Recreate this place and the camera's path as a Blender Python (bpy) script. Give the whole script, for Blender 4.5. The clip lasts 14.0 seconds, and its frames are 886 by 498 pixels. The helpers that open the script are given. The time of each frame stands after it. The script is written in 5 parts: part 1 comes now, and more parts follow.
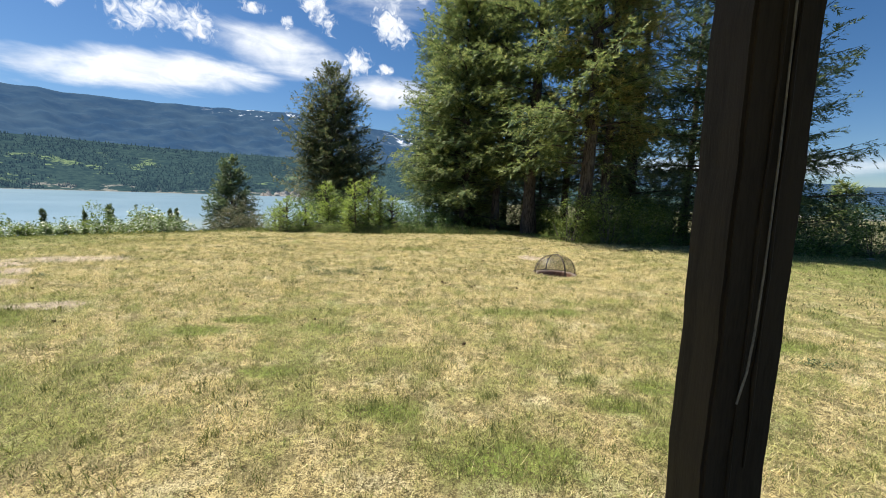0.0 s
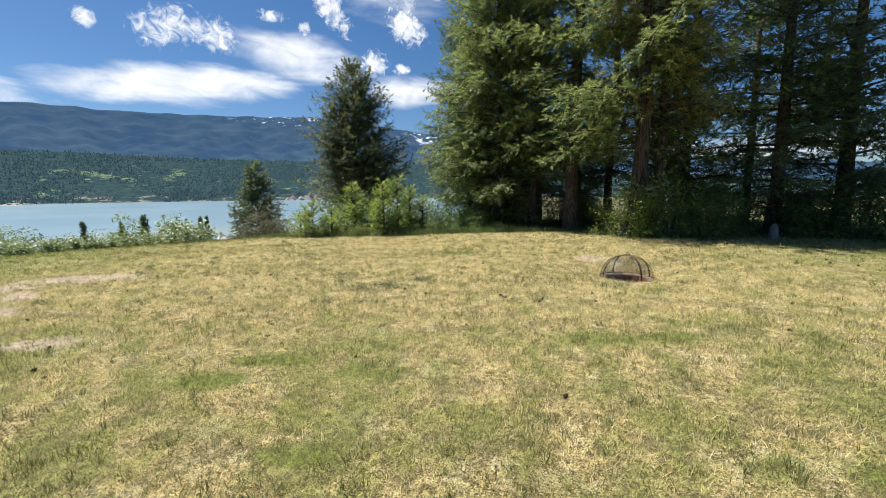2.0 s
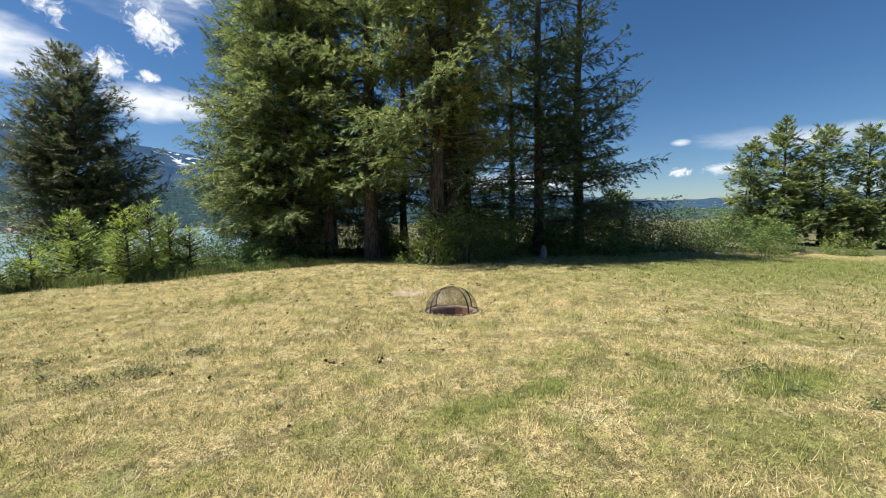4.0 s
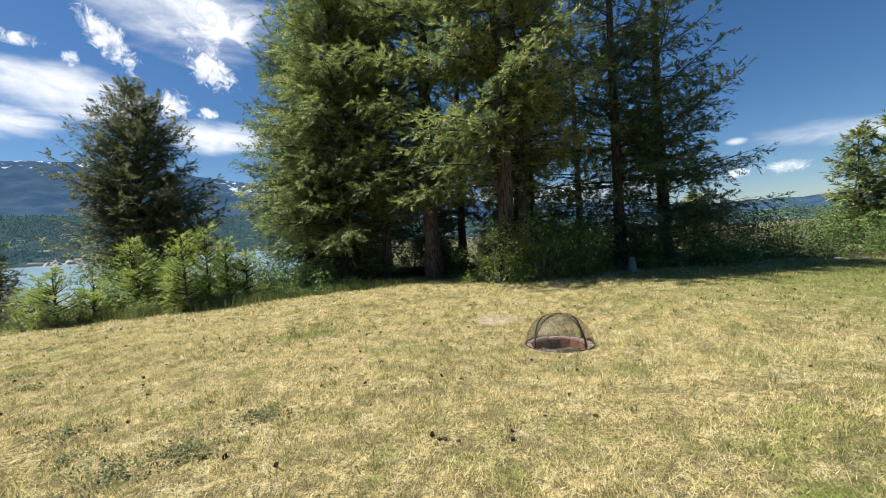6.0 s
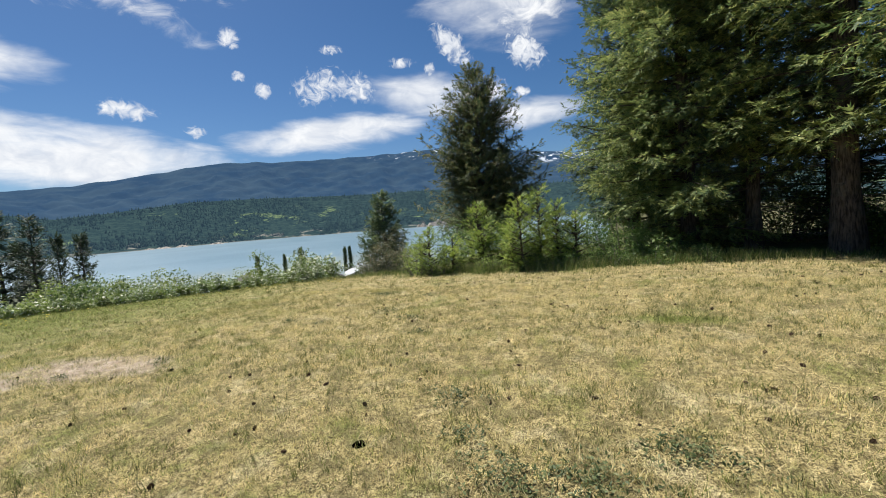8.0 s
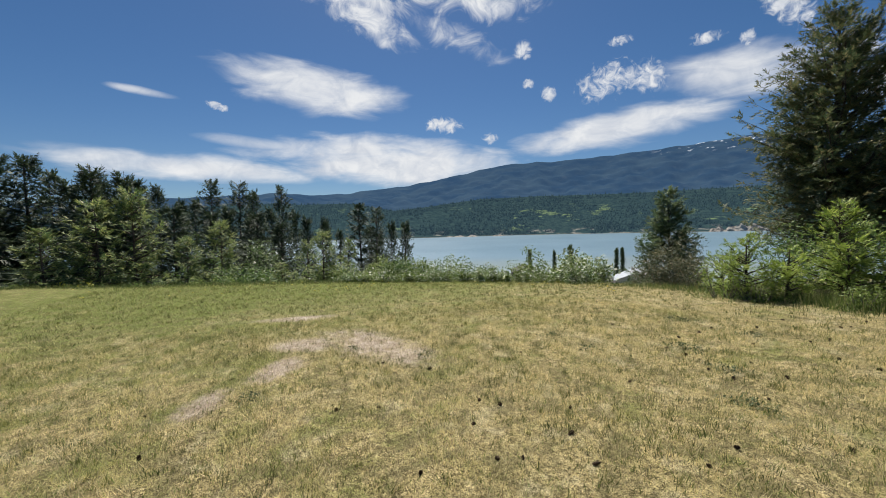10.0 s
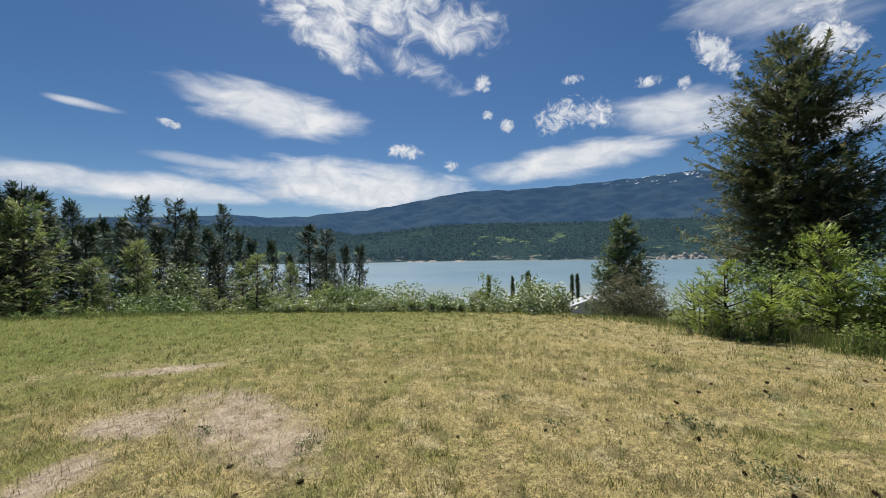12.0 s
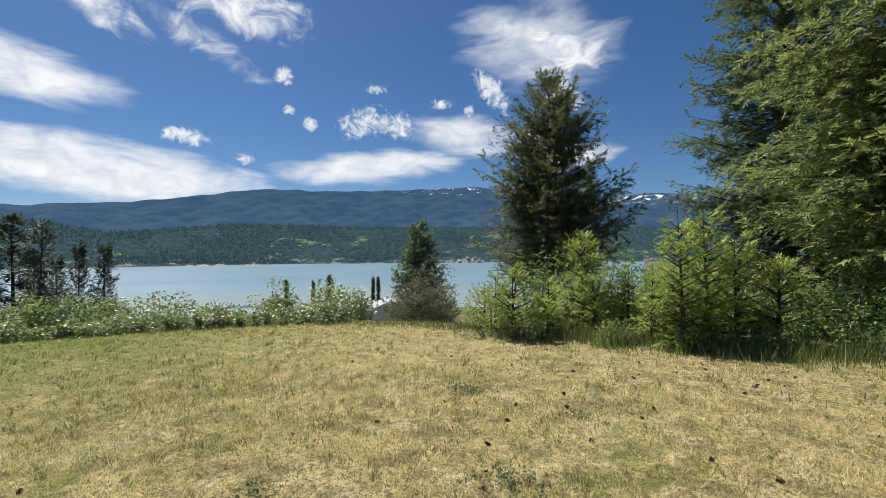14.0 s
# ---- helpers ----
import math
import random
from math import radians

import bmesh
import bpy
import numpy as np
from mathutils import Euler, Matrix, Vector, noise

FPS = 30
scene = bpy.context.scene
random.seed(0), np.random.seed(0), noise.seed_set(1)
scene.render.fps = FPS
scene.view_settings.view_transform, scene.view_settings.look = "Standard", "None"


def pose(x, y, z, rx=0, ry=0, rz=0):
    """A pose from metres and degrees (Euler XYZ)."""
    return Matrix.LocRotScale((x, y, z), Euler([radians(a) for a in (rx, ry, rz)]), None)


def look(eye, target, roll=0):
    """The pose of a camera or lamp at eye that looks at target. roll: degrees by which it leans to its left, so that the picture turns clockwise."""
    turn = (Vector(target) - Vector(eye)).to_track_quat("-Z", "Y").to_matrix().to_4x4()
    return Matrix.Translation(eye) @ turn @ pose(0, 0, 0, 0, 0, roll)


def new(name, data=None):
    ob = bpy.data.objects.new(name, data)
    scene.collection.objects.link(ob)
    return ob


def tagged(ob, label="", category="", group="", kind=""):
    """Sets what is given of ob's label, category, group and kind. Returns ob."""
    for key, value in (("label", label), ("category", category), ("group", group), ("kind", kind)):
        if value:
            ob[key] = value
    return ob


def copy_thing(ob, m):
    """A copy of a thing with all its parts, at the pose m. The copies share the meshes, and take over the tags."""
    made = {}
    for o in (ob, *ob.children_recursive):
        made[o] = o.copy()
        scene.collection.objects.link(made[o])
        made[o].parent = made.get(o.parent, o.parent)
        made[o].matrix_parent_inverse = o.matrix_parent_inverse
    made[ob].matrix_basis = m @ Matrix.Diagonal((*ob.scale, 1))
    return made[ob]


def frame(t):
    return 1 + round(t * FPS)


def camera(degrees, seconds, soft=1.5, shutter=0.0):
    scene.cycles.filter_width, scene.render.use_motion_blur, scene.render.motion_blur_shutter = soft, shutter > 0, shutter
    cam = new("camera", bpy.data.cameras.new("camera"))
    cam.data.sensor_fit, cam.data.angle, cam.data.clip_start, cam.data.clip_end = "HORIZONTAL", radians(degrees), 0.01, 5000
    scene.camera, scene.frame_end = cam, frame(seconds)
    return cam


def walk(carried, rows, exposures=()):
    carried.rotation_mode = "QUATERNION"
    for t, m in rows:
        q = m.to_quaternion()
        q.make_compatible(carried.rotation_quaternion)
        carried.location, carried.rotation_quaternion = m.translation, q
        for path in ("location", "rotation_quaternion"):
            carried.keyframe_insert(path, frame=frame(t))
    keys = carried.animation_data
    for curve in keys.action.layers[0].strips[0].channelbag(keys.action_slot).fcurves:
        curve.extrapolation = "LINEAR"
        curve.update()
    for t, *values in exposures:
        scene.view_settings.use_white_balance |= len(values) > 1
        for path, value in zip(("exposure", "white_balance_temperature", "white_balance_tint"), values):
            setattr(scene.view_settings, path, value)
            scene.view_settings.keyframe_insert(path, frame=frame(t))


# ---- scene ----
cam = camera(95.0, 14.0, soft=0.9)
ROWS = [
    (0.0, 0.022, -0.016, 1.508, 82.46, -2.06, 6.96),
    (0.5, -0.051, 0.275, 1.490, 80.83, -0.74, 7.70),
    (1.0, -0.205, 0.551, 1.488, 80.44, 0.98, 3.89),
    (1.5, -0.386, 0.846, 1.496, 81.08, 1.24, 7.68),
    (2.0, -0.591, 1.082, 1.495, 82.00, 0.50, 9.91),
    (2.5, -0.744, 1.446, 1.493, 83.00, 0.76, 2.10),
    (3.0, -0.755, 1.800, 1.506, 83.66, 0.68, -7.60),
    (3.5, -0.864, 2.084, 1.515, 84.68, 0.66, -16.07),
    (3.7, -0.915, 2.194, 1.537, 84.97, 0.91, -19.58),
    (5.8, -1.245, 3.626, 1.518, 87.59, 3.14, -17.49),
    (6.0, -1.292, 3.811, 1.522, 87.76, 3.45, -13.69),
    (6.5, -1.491, 4.148, 1.509, 87.91, 4.17, -2.79),
    (7.0, -1.719, 4.414, 1.501, 87.47, 4.62, 8.83),
    (7.5, -1.948, 4.731, 1.490, 86.55, 4.53, 18.91),
    (8.0, -2.203, 4.984, 1.464, 85.75, 4.47, 27.24),
    (8.5, -2.438, 5.220, 1.487, 85.81, 4.28, 34.41),
    (9.0, -2.687, 5.489, 1.483, 86.40, 3.22, 45.95),
    (9.2, -2.751, 5.554, 1.489, 86.37, 2.77, 50.94),
    (11.3, -4.009, 6.477, 1.460, 89.52, 0.87, 69.94),
    (11.5, -4.131, 6.626, 1.448, 90.17, 0.90, 67.21),
    (12.0, -4.427, 6.990, 1.442, 90.88, 0.81, 58.65),
    (12.5, -4.699, 7.308, 1.390, 89.56, 0.62, 49.51),
    (13.0, -4.896, 7.624, 1.394, 89.11, 0.46, 42.63),
    (13.5, -5.081, 7.898, 1.399, 90.15, 0.14, 36.68),
    (14.0, -5.297, 8.127, 1.415, 91.05, 0.48, 31.33),
]
walk(cam, [(t, pose(x, y, z, rx, ry, rz)) for t, x, y, z, rx, ry, rz in ROWS], [(0.0, 0.98), (1.0, 0.91), (3.7, 0.92), (5.8, 0.96), (6.6, 0.96), (7.5, 0.77), (9.2, 0.50), (11.3, 0.35), (12.0, 0.40), (13.0, 0.49), (14.0, 0.62)])
# daylight: one sun and a sky with clouds
SUN_AZ, SUN_EL = 70.0, 57.0
exp_world = bpy.data.worlds.new("sky")
scene.world = exp_world
exp_world.use_nodes = True
sun = new("sun", bpy.data.lights.new("sun", "SUN"))
sun.data.energy, sun.data.angle, sun.data.color = 5.0, radians(0.53), (1.0, 0.95, 0.87)
sun_way = Vector((-math.sin(radians(SUN_AZ)) * math.cos(radians(SUN_EL)), math.cos(radians(SUN_AZ)) * math.cos(radians(SUN_EL)), math.sin(radians(SUN_EL))))
sun.matrix_world = look(sun_way * 60, (0, 0, 0))


class Nodes:
    """Short hand for wiring node trees."""

    def __init__(self, tree):
        self.tree = tree
        tree.nodes.clear()

    def add(self, kind, inputs=(), **values):
        node = self.tree.nodes.new(kind)
        if "operation" in values:
            node.operation = values["operation"]
        if "data_type" in values:
            node.data_type = values["data_type"]
        if "interpolation_type" in values:
            node.interpolation_type = values["interpolation_type"]
        for key, value in dict(inputs).items():
            self.put(node.inputs[key], value)
        return node

    def put(self, socket, value):
        if isinstance(value, bpy.types.NodeSocket):
            self.tree.links.new(value, socket)
        else:
            socket.default_value = value

    def math(self, op, a, b=0.0, c=0.0):
        return self.add("ShaderNodeMath", {0: a, 1: b, 2: c}, operation=op).outputs[0]

    def ramp(self, value, low, high, smooth=True):
        node = self.add("ShaderNodeMapRange", {0: value, 1: low, 2: high, 3: 0.0, 4: 1.0}, interpolation_type="SMOOTHSTEP" if smooth else "LINEAR")
        return node.outputs[0]

    def mix(self, factor, a, b):
        node = self.add("ShaderNodeMix", data_type="RGBA")
        for index, value in ((0, factor), (6, a), (7, b)):
            if not isinstance(value, bpy.types.NodeSocket) and index:
                value = (*value[:3], 1.0)
            self.put(node.inputs[index], value)
        return node.outputs[2]

    def noise(self, vector, scale, detail=4.0, rough=0.55, distortion=0.0):
        node = self.add("ShaderNodeTexNoise", {"Vector": vector, "Scale": scale, "Detail": detail, "Roughness": rough, "Distortion": distortion})
        return node.outputs[0]

    def split(self, vector):
        return self.add("ShaderNodeSeparateXYZ", {0: vector}).outputs

    def join(self, x, y, z):
        return self.add("ShaderNodeCombineXYZ", {0: x, 1: y, 2: z}).outputs[0]


# clouds: azimuth to the left of +y, height, half width, half height (degrees), tilt, softness, kind
CLOUDS = (
    (81, 18.5, 13.5, 3.3, 7, 0.55, 0), (73, 31.5, 11, 4.8, 0, 0.8, 1), (65, 31.5, 9, 4.6, 4, 0.8, 1), (57, 29.5, 7.5, 3.2, 8, 0.8, 1), (73, 26.3, 6.5, 2.2, 22, 0.9, 1), (61.5, 24.8, 7.5, 2.0, 22, 1.7, 1),
    (71, 9.6, 20, 3.8, 3, 0.45, 0), (96, 8.3, 17, 1.9, 2, 0.6, 0), (87, 11.5, 9, 0.9, 4, 1.2, 0),
    (41, 12.3, 14.5, 2.6, -6, 0.5, 0), (28.5, 16.4, 9.5, 3.2, 8, 0.8, 0), (14, 13.2, 7, 2.3, 0, 0.6, 0),
    (63.8, 14.4, 2.7, 1.1, 4, 0.8, 1), (57.4, 12.4, 1.2, 0.7, 0, 0.8, 1), (49.4, 17.4, 1.1, 1.0, 30, 0.8, 1),
    (52, 18.9, 0.9, 0.6, 0, 0.8, 1), (42.3, 18.0, 3.6, 2.2, -20, 0.9, 1), (39.8, 18.2, 2.6, 1.5, 10, 1.2, 1), (37.3, 17.9, 2.4, 1.9, 20, 0.9, 1),
    (52.7, 22.8, 1.4, 1.1, -20, 0.9, 1), (31.4, 20.7, 1.8, 0.7, 0, 1.0, 1), (27.5, 19.7, 0.8, 0.9, 0, 0.8, 1),
    (40.5, 22.3, 1.5, 0.6, 0, 1.0, 1), (24.3, 22.3, 3.9, 1.6, 48, 0.8, 1), (15.5, 26.5, 8.0, 4.2, 22, 1.0, 1),
    (14.6, 20.6, 3.2, 2.0, 35, 0.7, 1), (18, 27, 12, 6.0, 10, 1.0, 0), (19.0, 16.3, 1.9, 1.7, 0, 0.6, 1), (15.2, 15.8, 1.2, 0.7, 0, 0.8, 1),
    (92.6, 15.6, 1.4, 0.5, 10, 0.8, 1), (100, 16.2, 3.6, 0.5, 3, 1.0, 0), (-49.7, 8.3, 1.3, 0.5, 0, 0.9, 0),
    (-49.6, 4.8, 1.4, 0.6, 0, 0.8, 1), (-54, 4.9, 2.2, 0.8, 0, 0.9, 1), (-62, 7.5, 12, 1.6, 4, 1.3, 0), (-30, 4.5, 16, 1.5, 0, 1.2, 0),
)


def build_sky(tree):
    n = Nodes(tree)
    ray = n.add("ShaderNodeTexCoord").outputs["Generated"]
    air = n.add("ShaderNodeTexSky")
    air.sky_type, air.sun_disc, air.sun_elevation, air.sun_rotation = "NISHITA", False, radians(SUN_EL), radians(-SUN_AZ)
    air.altitude, air.air_density, air.dust_density, air.ozone_density = 900.0, 1.0, 0.6, 4.0
    sky = air.outputs[0]
    x, y, z = n.split(ray)
    azimuth = n.math("MULTIPLY", n.math("ARCTAN2", n.math("MULTIPLY", x, -1.0), y), 57.29578)
    height = n.math("MULTIPLY", n.math("ARCSINE", z), 57.29578)
    flat = n.join(n.math("MULTIPLY", azimuth, 0.30), height, 0.0)
    lump = n.join(azimuth, height, 3.0)
    wisp = n.math("SUBTRACT", n.noise(flat, 0.42, 5.0, 0.55, 0.4), 0.5)
    # billows: broad lumps torn into fibres that run with the wind
    torn = n.join(n.math("MULTIPLY_ADD", azimuth, 0.75, n.math("MULTIPLY", height, 0.35)), n.math("MULTIPLY_ADD", height, 1.1, n.math("MULTIPLY", azimuth, -0.25)), 3.0)
    puff = n.math("SUBTRACT", n.noise(torn, 0.30, 10.0, 0.62, 0.9), 0.5)
    frizz = n.math("SUBTRACT", n.noise(lump, 0.85, 8.0, 0.62, 1.1), 0.5)
    total = None
    for a, e, wide, high, tilt, soft, kind in CLOUDS:
        da, de = n.math("SUBTRACT", azimuth, a), n.math("SUBTRACT", height, e)
        c, s = math.cos(radians(tilt)), math.sin(radians(tilt))
        u = n.math("MULTIPLY_ADD", da, c / wide, n.math("MULTIPLY", de, s / wide))
        v = n.math("MULTIPLY_ADD", de, c / high, n.math("MULTIPLY", da, -s / high))
        far = n.math("MULTIPLY_ADD", u, u, n.math("MULTIPLY", v, v))
        edge = n.math("MULTIPLY_ADD", (frizz if wide < 4.5 else puff) if kind else wisp, (3.6 if wide < 4.5 else 3.6) if kind else 1.9, n.math("SUBTRACT", 1.0, far))
        mask = n.ramp(edge, -0.05, soft + (0.55 if kind else 0.6))
        total = mask if total is None else n.math("MAXIMUM", total, mask)
    total = n.math("MULTIPLY", total, 0.97)
    shade = n.mix(n.ramp(puff, -0.25, 0.2), (7.2, 7.7, 8.6), (10.4, 10.5, 10.6))
    deep = n.add("ShaderNodeHueSaturation", {"Saturation": 1.2, "Value": 0.80, "Color": sky}).outputs[0]
    deep = n.add("ShaderNodeVectorMath", {0: deep, 1: (0.98, 1.0, 1.03)}, operation="MULTIPLY").outputs[0]
    colour = n.mix(total, deep, shade)
    out = n.add("ShaderNodeBackground", {"Color": colour, "Strength": 0.062})
    n.put(n.add("ShaderNodeOutputWorld").inputs[0], out.outputs[0])


build_sky(exp_world.node_tree)


# ---- the lie of the land ----
MID = (-4.0, 7.0)
EDGE_AZ = (-180, -110, -77, -67.6, -55, -38.5, -24, 0, 17.4, 31, 40, 51, 71, 86.6, 105, 114, 150, 180)
EDGE_R = (26, 28, 24.6, 18.9, 14.6, 11.2, 9.6, 8.2, 8.9, 10.7, 13.0, 16.1, 17.0, 16.5, 18.5, 22, 26, 26)
CREST_AZ = (-180, -60, -48, -20, 0, 5, 8, 13, 20, 27, 34, 42, 48, 54.5, 57.6, 63.8, 69.6, 73, 77.6, 82, 86, 89.5, 100, 120, 180)
CREST_EL = (1.5, 1.7, 1.5, 4.0, 7.3, 7.8, 7.2, 8.0, 9.0, 9.7, 9.4, 9.1, 8.9, 8.9, 8.5, 7.3, 6.3, 6.0, 5.4, 5.2, 5.5, 5.2, 4.5, 3.0, 1.5)
BENCH_AZ = (-180, -40, 0, 28, 40, 51, 59, 66.8, 71, 77, 83, 88, 100, 120, 180)
BENCH_EL = (0.5, 0.5, 3.4, 4.1, 4.2, 4.4, 4.3, 3.4, 3.0, 4.1, 4.0, 4.1, 3.5, 1.0, 0.5)
PIT = (1.41, 8.70)
LAKE_Z = -32.0


COEF = (-0.18684, 0.0050829, 0.052514, -2.0354e-05, 0.00096527, -0.0023609, 4.2982e-06, -0.00010051)


def waves(x, y, scale, seed):
    """Smooth, repeatable bumps from a few sine waves, about -1 to 1."""
    rng = np.random.RandomState(seed)
    out = 0.0
    for k in range(7):
        a, f, p = rng.uniform(0, 6.28), scale * 1.45**k, rng.uniform(0, 6.28)
        out = out + 0.62**k * np.sin(f * (x * np.cos(a) + y * np.sin(a)) + p)
    return out / 1.9


def lawn_height(x, y):
    x, y = np.clip(x, -24, 20), np.clip(y, -4, 18)
    base = COEF[0] + COEF[1] * x + COEF[2] * y + COEF[3] * x * x + COEF[4] * x * y + COEF[5] * y * y + COEF[6] * x**3 + COEF[7] * x * x * y
    dip = 0.18 * np.exp(-((x - PIT[0]) ** 2 + (y - PIT[1]) ** 2) / 1.6)
    return base - dip - 0.032 * np.maximum(x - 8.0, 0) + 0.018 * waves(x, y, 0.9, 3)


def ground_height(x, y, pit=True):
    x, y = np.asarray(x, float), np.asarray(y, float)
    dx, dy = x - MID[0], y - MID[1]
    r = np.hypot(dx, dy) + 1e-6
    az = np.degrees(np.arctan2(-dx, dy))
    edge = np.interp(az, EDGE_AZ, EDGE_R)
    off = np.interp(az, (-180, -80, -60, 15, 30, 180), (9, 9, 7, 7, 0.3, 0.3))
    k = np.minimum(1.0, edge / r)
    z = lawn_height(MID[0] + dx * k, MID[1] + dy * k)
    s = np.maximum(0.0, r - edge - off)
    near = z - 0.24 * np.maximum(0, np.minimum(s, 48) - 1) - 0.02 * np.minimum(s, 48)
    floor = -33.5
    t = np.clip((r - 75) / 215, 0, 1)
    z = np.where(r > 75, near + (floor - near) * t**0.8, near)
    z = z + np.where(r > 22, 0.5 * waves(x, y, 0.11, 5) * np.clip((r - 22) / 40, 0, 1), 0)
    shore = 2130 + 70 * waves(az, az * 0, 0.22, 8)
    bench = 1.45 + 3050 * np.tan(np.radians(np.interp(az, BENCH_AZ, BENCH_EL)))
    u = np.clip((r - shore) / (3050 - shore), 0, 1)
    far = floor + 2.0 * np.clip((r - shore) / 12, 0, 1) + (bench - LAKE_Z) * u**1.15 + 9 * waves(x, y, 0.006, 9) * np.minimum(u * 4, 1) * (1 - u * 0.6)
    crest = 1.45 + 4400 * np.tan(np.radians(np.interp(az, CREST_AZ, CREST_EL))) + 7 * waves(az, az * 0, 1.6, 4)
    v = np.clip((r - 3050) / 1350, 0, 1)
    rib = (waves(az, r * 0.004, 0.9, 11) + 0.6 * waves(az, r * 0.01, 2.6, 12)) * 26 * np.sin(np.pi * np.clip(v, 0, 1)) ** 0.8
    dip = bench - 25 * np.clip(v * 10, 0, 1)
    mount = dip + (crest - dip) * v**1.25 + rib
    mount = mount - np.clip(r - 4400, 0, 400) * 0.5
    z = np.where(r > shore, np.where(r > 3050, mount, far), z)
    if pit:
        d = np.hypot(x - PIT[0], y - PIT[1])
        z = z - 0.20 * np.clip((0.45 - d) / 0.08, 0, 1)
    return z


def gz(x, y):
    return float(ground_height(x, y, False))


# ---- meshes ----
def raw_mesh(name, verts, faces):
    """A mesh from arrays: verts (n, 3), faces (m, 3) or (m, 4)."""
    verts, faces = np.asarray(verts, np.float32), np.asarray(faces, np.int32)
    mesh = bpy.data.meshes.new(name)
    mesh.vertices.add(len(verts))
    mesh.vertices.foreach_set("co", verts.ravel())
    mesh.loops.add(faces.size)
    mesh.loops.foreach_set("vertex_index", faces.ravel())
    mesh.polygons.add(len(faces))
    mesh.polygons.foreach_set("loop_start", np.arange(0, faces.size, faces.shape[1], dtype=np.int32))
    mesh.update(calc_edges=True)
    return mesh


def smooth(mesh):
    mesh.polygons.foreach_set("use_smooth", np.ones(len(mesh.polygons), bool))
    return mesh


def thing(name, place, label, category, group="", kind=""):
    ob = new(name)
    ob.empty_display_size = 0.2
    ob.location = place
    return tagged(ob, label, category, group, kind)


def put_mesh(name, mesh, material, parent=None, label=""):
    ob = new(name, mesh)
    if material and not mesh.materials:
        mesh.materials.append(material)
    ob.parent = parent
    if label:
        ob["label"] = label
    return ob


def part(name, bm, material, parent, label=""):
    """Links a bmesh as one mesh object under a thing or a part."""
    mesh = bpy.data.meshes.new(name)
    bm.to_mesh(mesh)
    bm.free()
    return put_mesh(name, mesh, material, parent, label)


def tubes(rails, sides=6):
    """Vertices and quads of tapered tubes: each rail is a list of (point, radius)."""
    verts, faces, base = [], [], 0
    for rail in rails:
        pts = [Vector(p) for p, _ in rail]
        for i, (p, r) in enumerate(rail):
            way = (pts[min(i + 1, len(pts) - 1)] - pts[max(i - 1, 0)]).normalized()
            side = way.cross(Vector((0, 0, 1)) if abs(way.z) < 0.9 else Vector((1, 0, 0))).normalized()
            up = side.cross(way)
            for k in range(sides):
                a = 2 * math.pi * k / sides
                verts.append(pts[i] + (side * math.cos(a) + up * math.sin(a)) * r)
        for i in range(len(rail) - 1):
            for k in range(sides):
                a, b = base + i * sides + k, base + i * sides + (k + 1) % sides
                faces.append((a, b, b + sides, a + sides))
        base += len(rail) * sides
    return np.array([tuple(v) for v in verts]), np.array(faces)


def box_bm(size, bevel=0.0, at=(0, 0, 0)):
    bm = bmesh.new()
    bmesh.ops.create_cube(bm, size=1)
    bmesh.ops.scale(bm, vec=size, verts=bm.verts)
    if bevel:
        bmesh.ops.bevel(bm, geom=bm.edges[:], offset=bevel, segments=2, affect="EDGES")
    bmesh.ops.translate(bm, vec=at, verts=bm.verts)
    return bm


# ---- materials ----
def material(name):
    m = bpy.data.materials.new(name)
    m.use_nodes = True
    return m, Nodes(m.node_tree)


def finish(n, colour, rough=0.8, normal=None, metal=0.0, through_light=0.0, spec=0.3):
    shader = n.add("ShaderNodeBsdfPrincipled", {"Base Color": colour, "Roughness": rough, "Metallic": metal, "Specular IOR Level": spec})
    if normal is not None:
        n.put(shader.inputs["Normal"], normal)
    result = shader.outputs[0]
    if through_light:
        thin = n.add("ShaderNodeBsdfTranslucent", {"Color": colour})
        result = n.add("ShaderNodeMixShader", {0: through_light, 1: result, 2: thin.outputs[0]}).outputs[0]
    n.put(n.add("ShaderNodeOutputMaterial").inputs[0], result)


def bump(n, height, strength, distance):
    return n.add("ShaderNodeBump", {"Strength": strength, "Distance": distance, "Height": height}).outputs[0]


# worn spots of the lawn: x, y, half length, half width, turn
BARE = ((-8.75, 7.35, 1.3, 0.52, 14), (-9.3, 6.5, 0.6, 0.42, 60), (-8.3, 6.1, 0.5, 0.26, -35), (-7.5, 5.35, 0.4, 0.2, -30), (-11.6, 6.7, 0.8, 0.3, 80), (-5.6, 4.4, 0.5, 0.2, 10), (1.0, 10.0, 0.34, 0.26, 0))
LUSH = ((0.35, 5.2, 0.55, 0.22, -10), (0.95, 5.25, 0.45, 0.2, 10), (-20, 6, 10, 13, 0), (-15.5, 5.0, 4.4, 6, 20), (1.49, 3.37, 0.32, 0.16, 0), (0.84, 3.41, 0.22, 0.13, 30), (1.08, 3.05, 0.34, 0.16, 10), (1.42, 2.65, 0.45, 0.2, 0), (0.2, 2.3, 0.7, 0.25, 0), (-1.8, 3.15, 0.35, 0.14, 10), (-0.75, 2.7, 0.45, 0.2, 10), (-3.1, 3.9, 0.5, 0.2, 10), (-2.7, 4.35, 0.5, 0.18, 10), (-1.76, 4.25, 0.4, 0.2, 0), (-2.0, 10.4, 0.7, 0.2, 0), (12, 10, 8, 4.5, 0), (3.0, 4.6, 0.6, 0.3, 0), (-6.3, 3.6, 1.6, 0.7, 10))
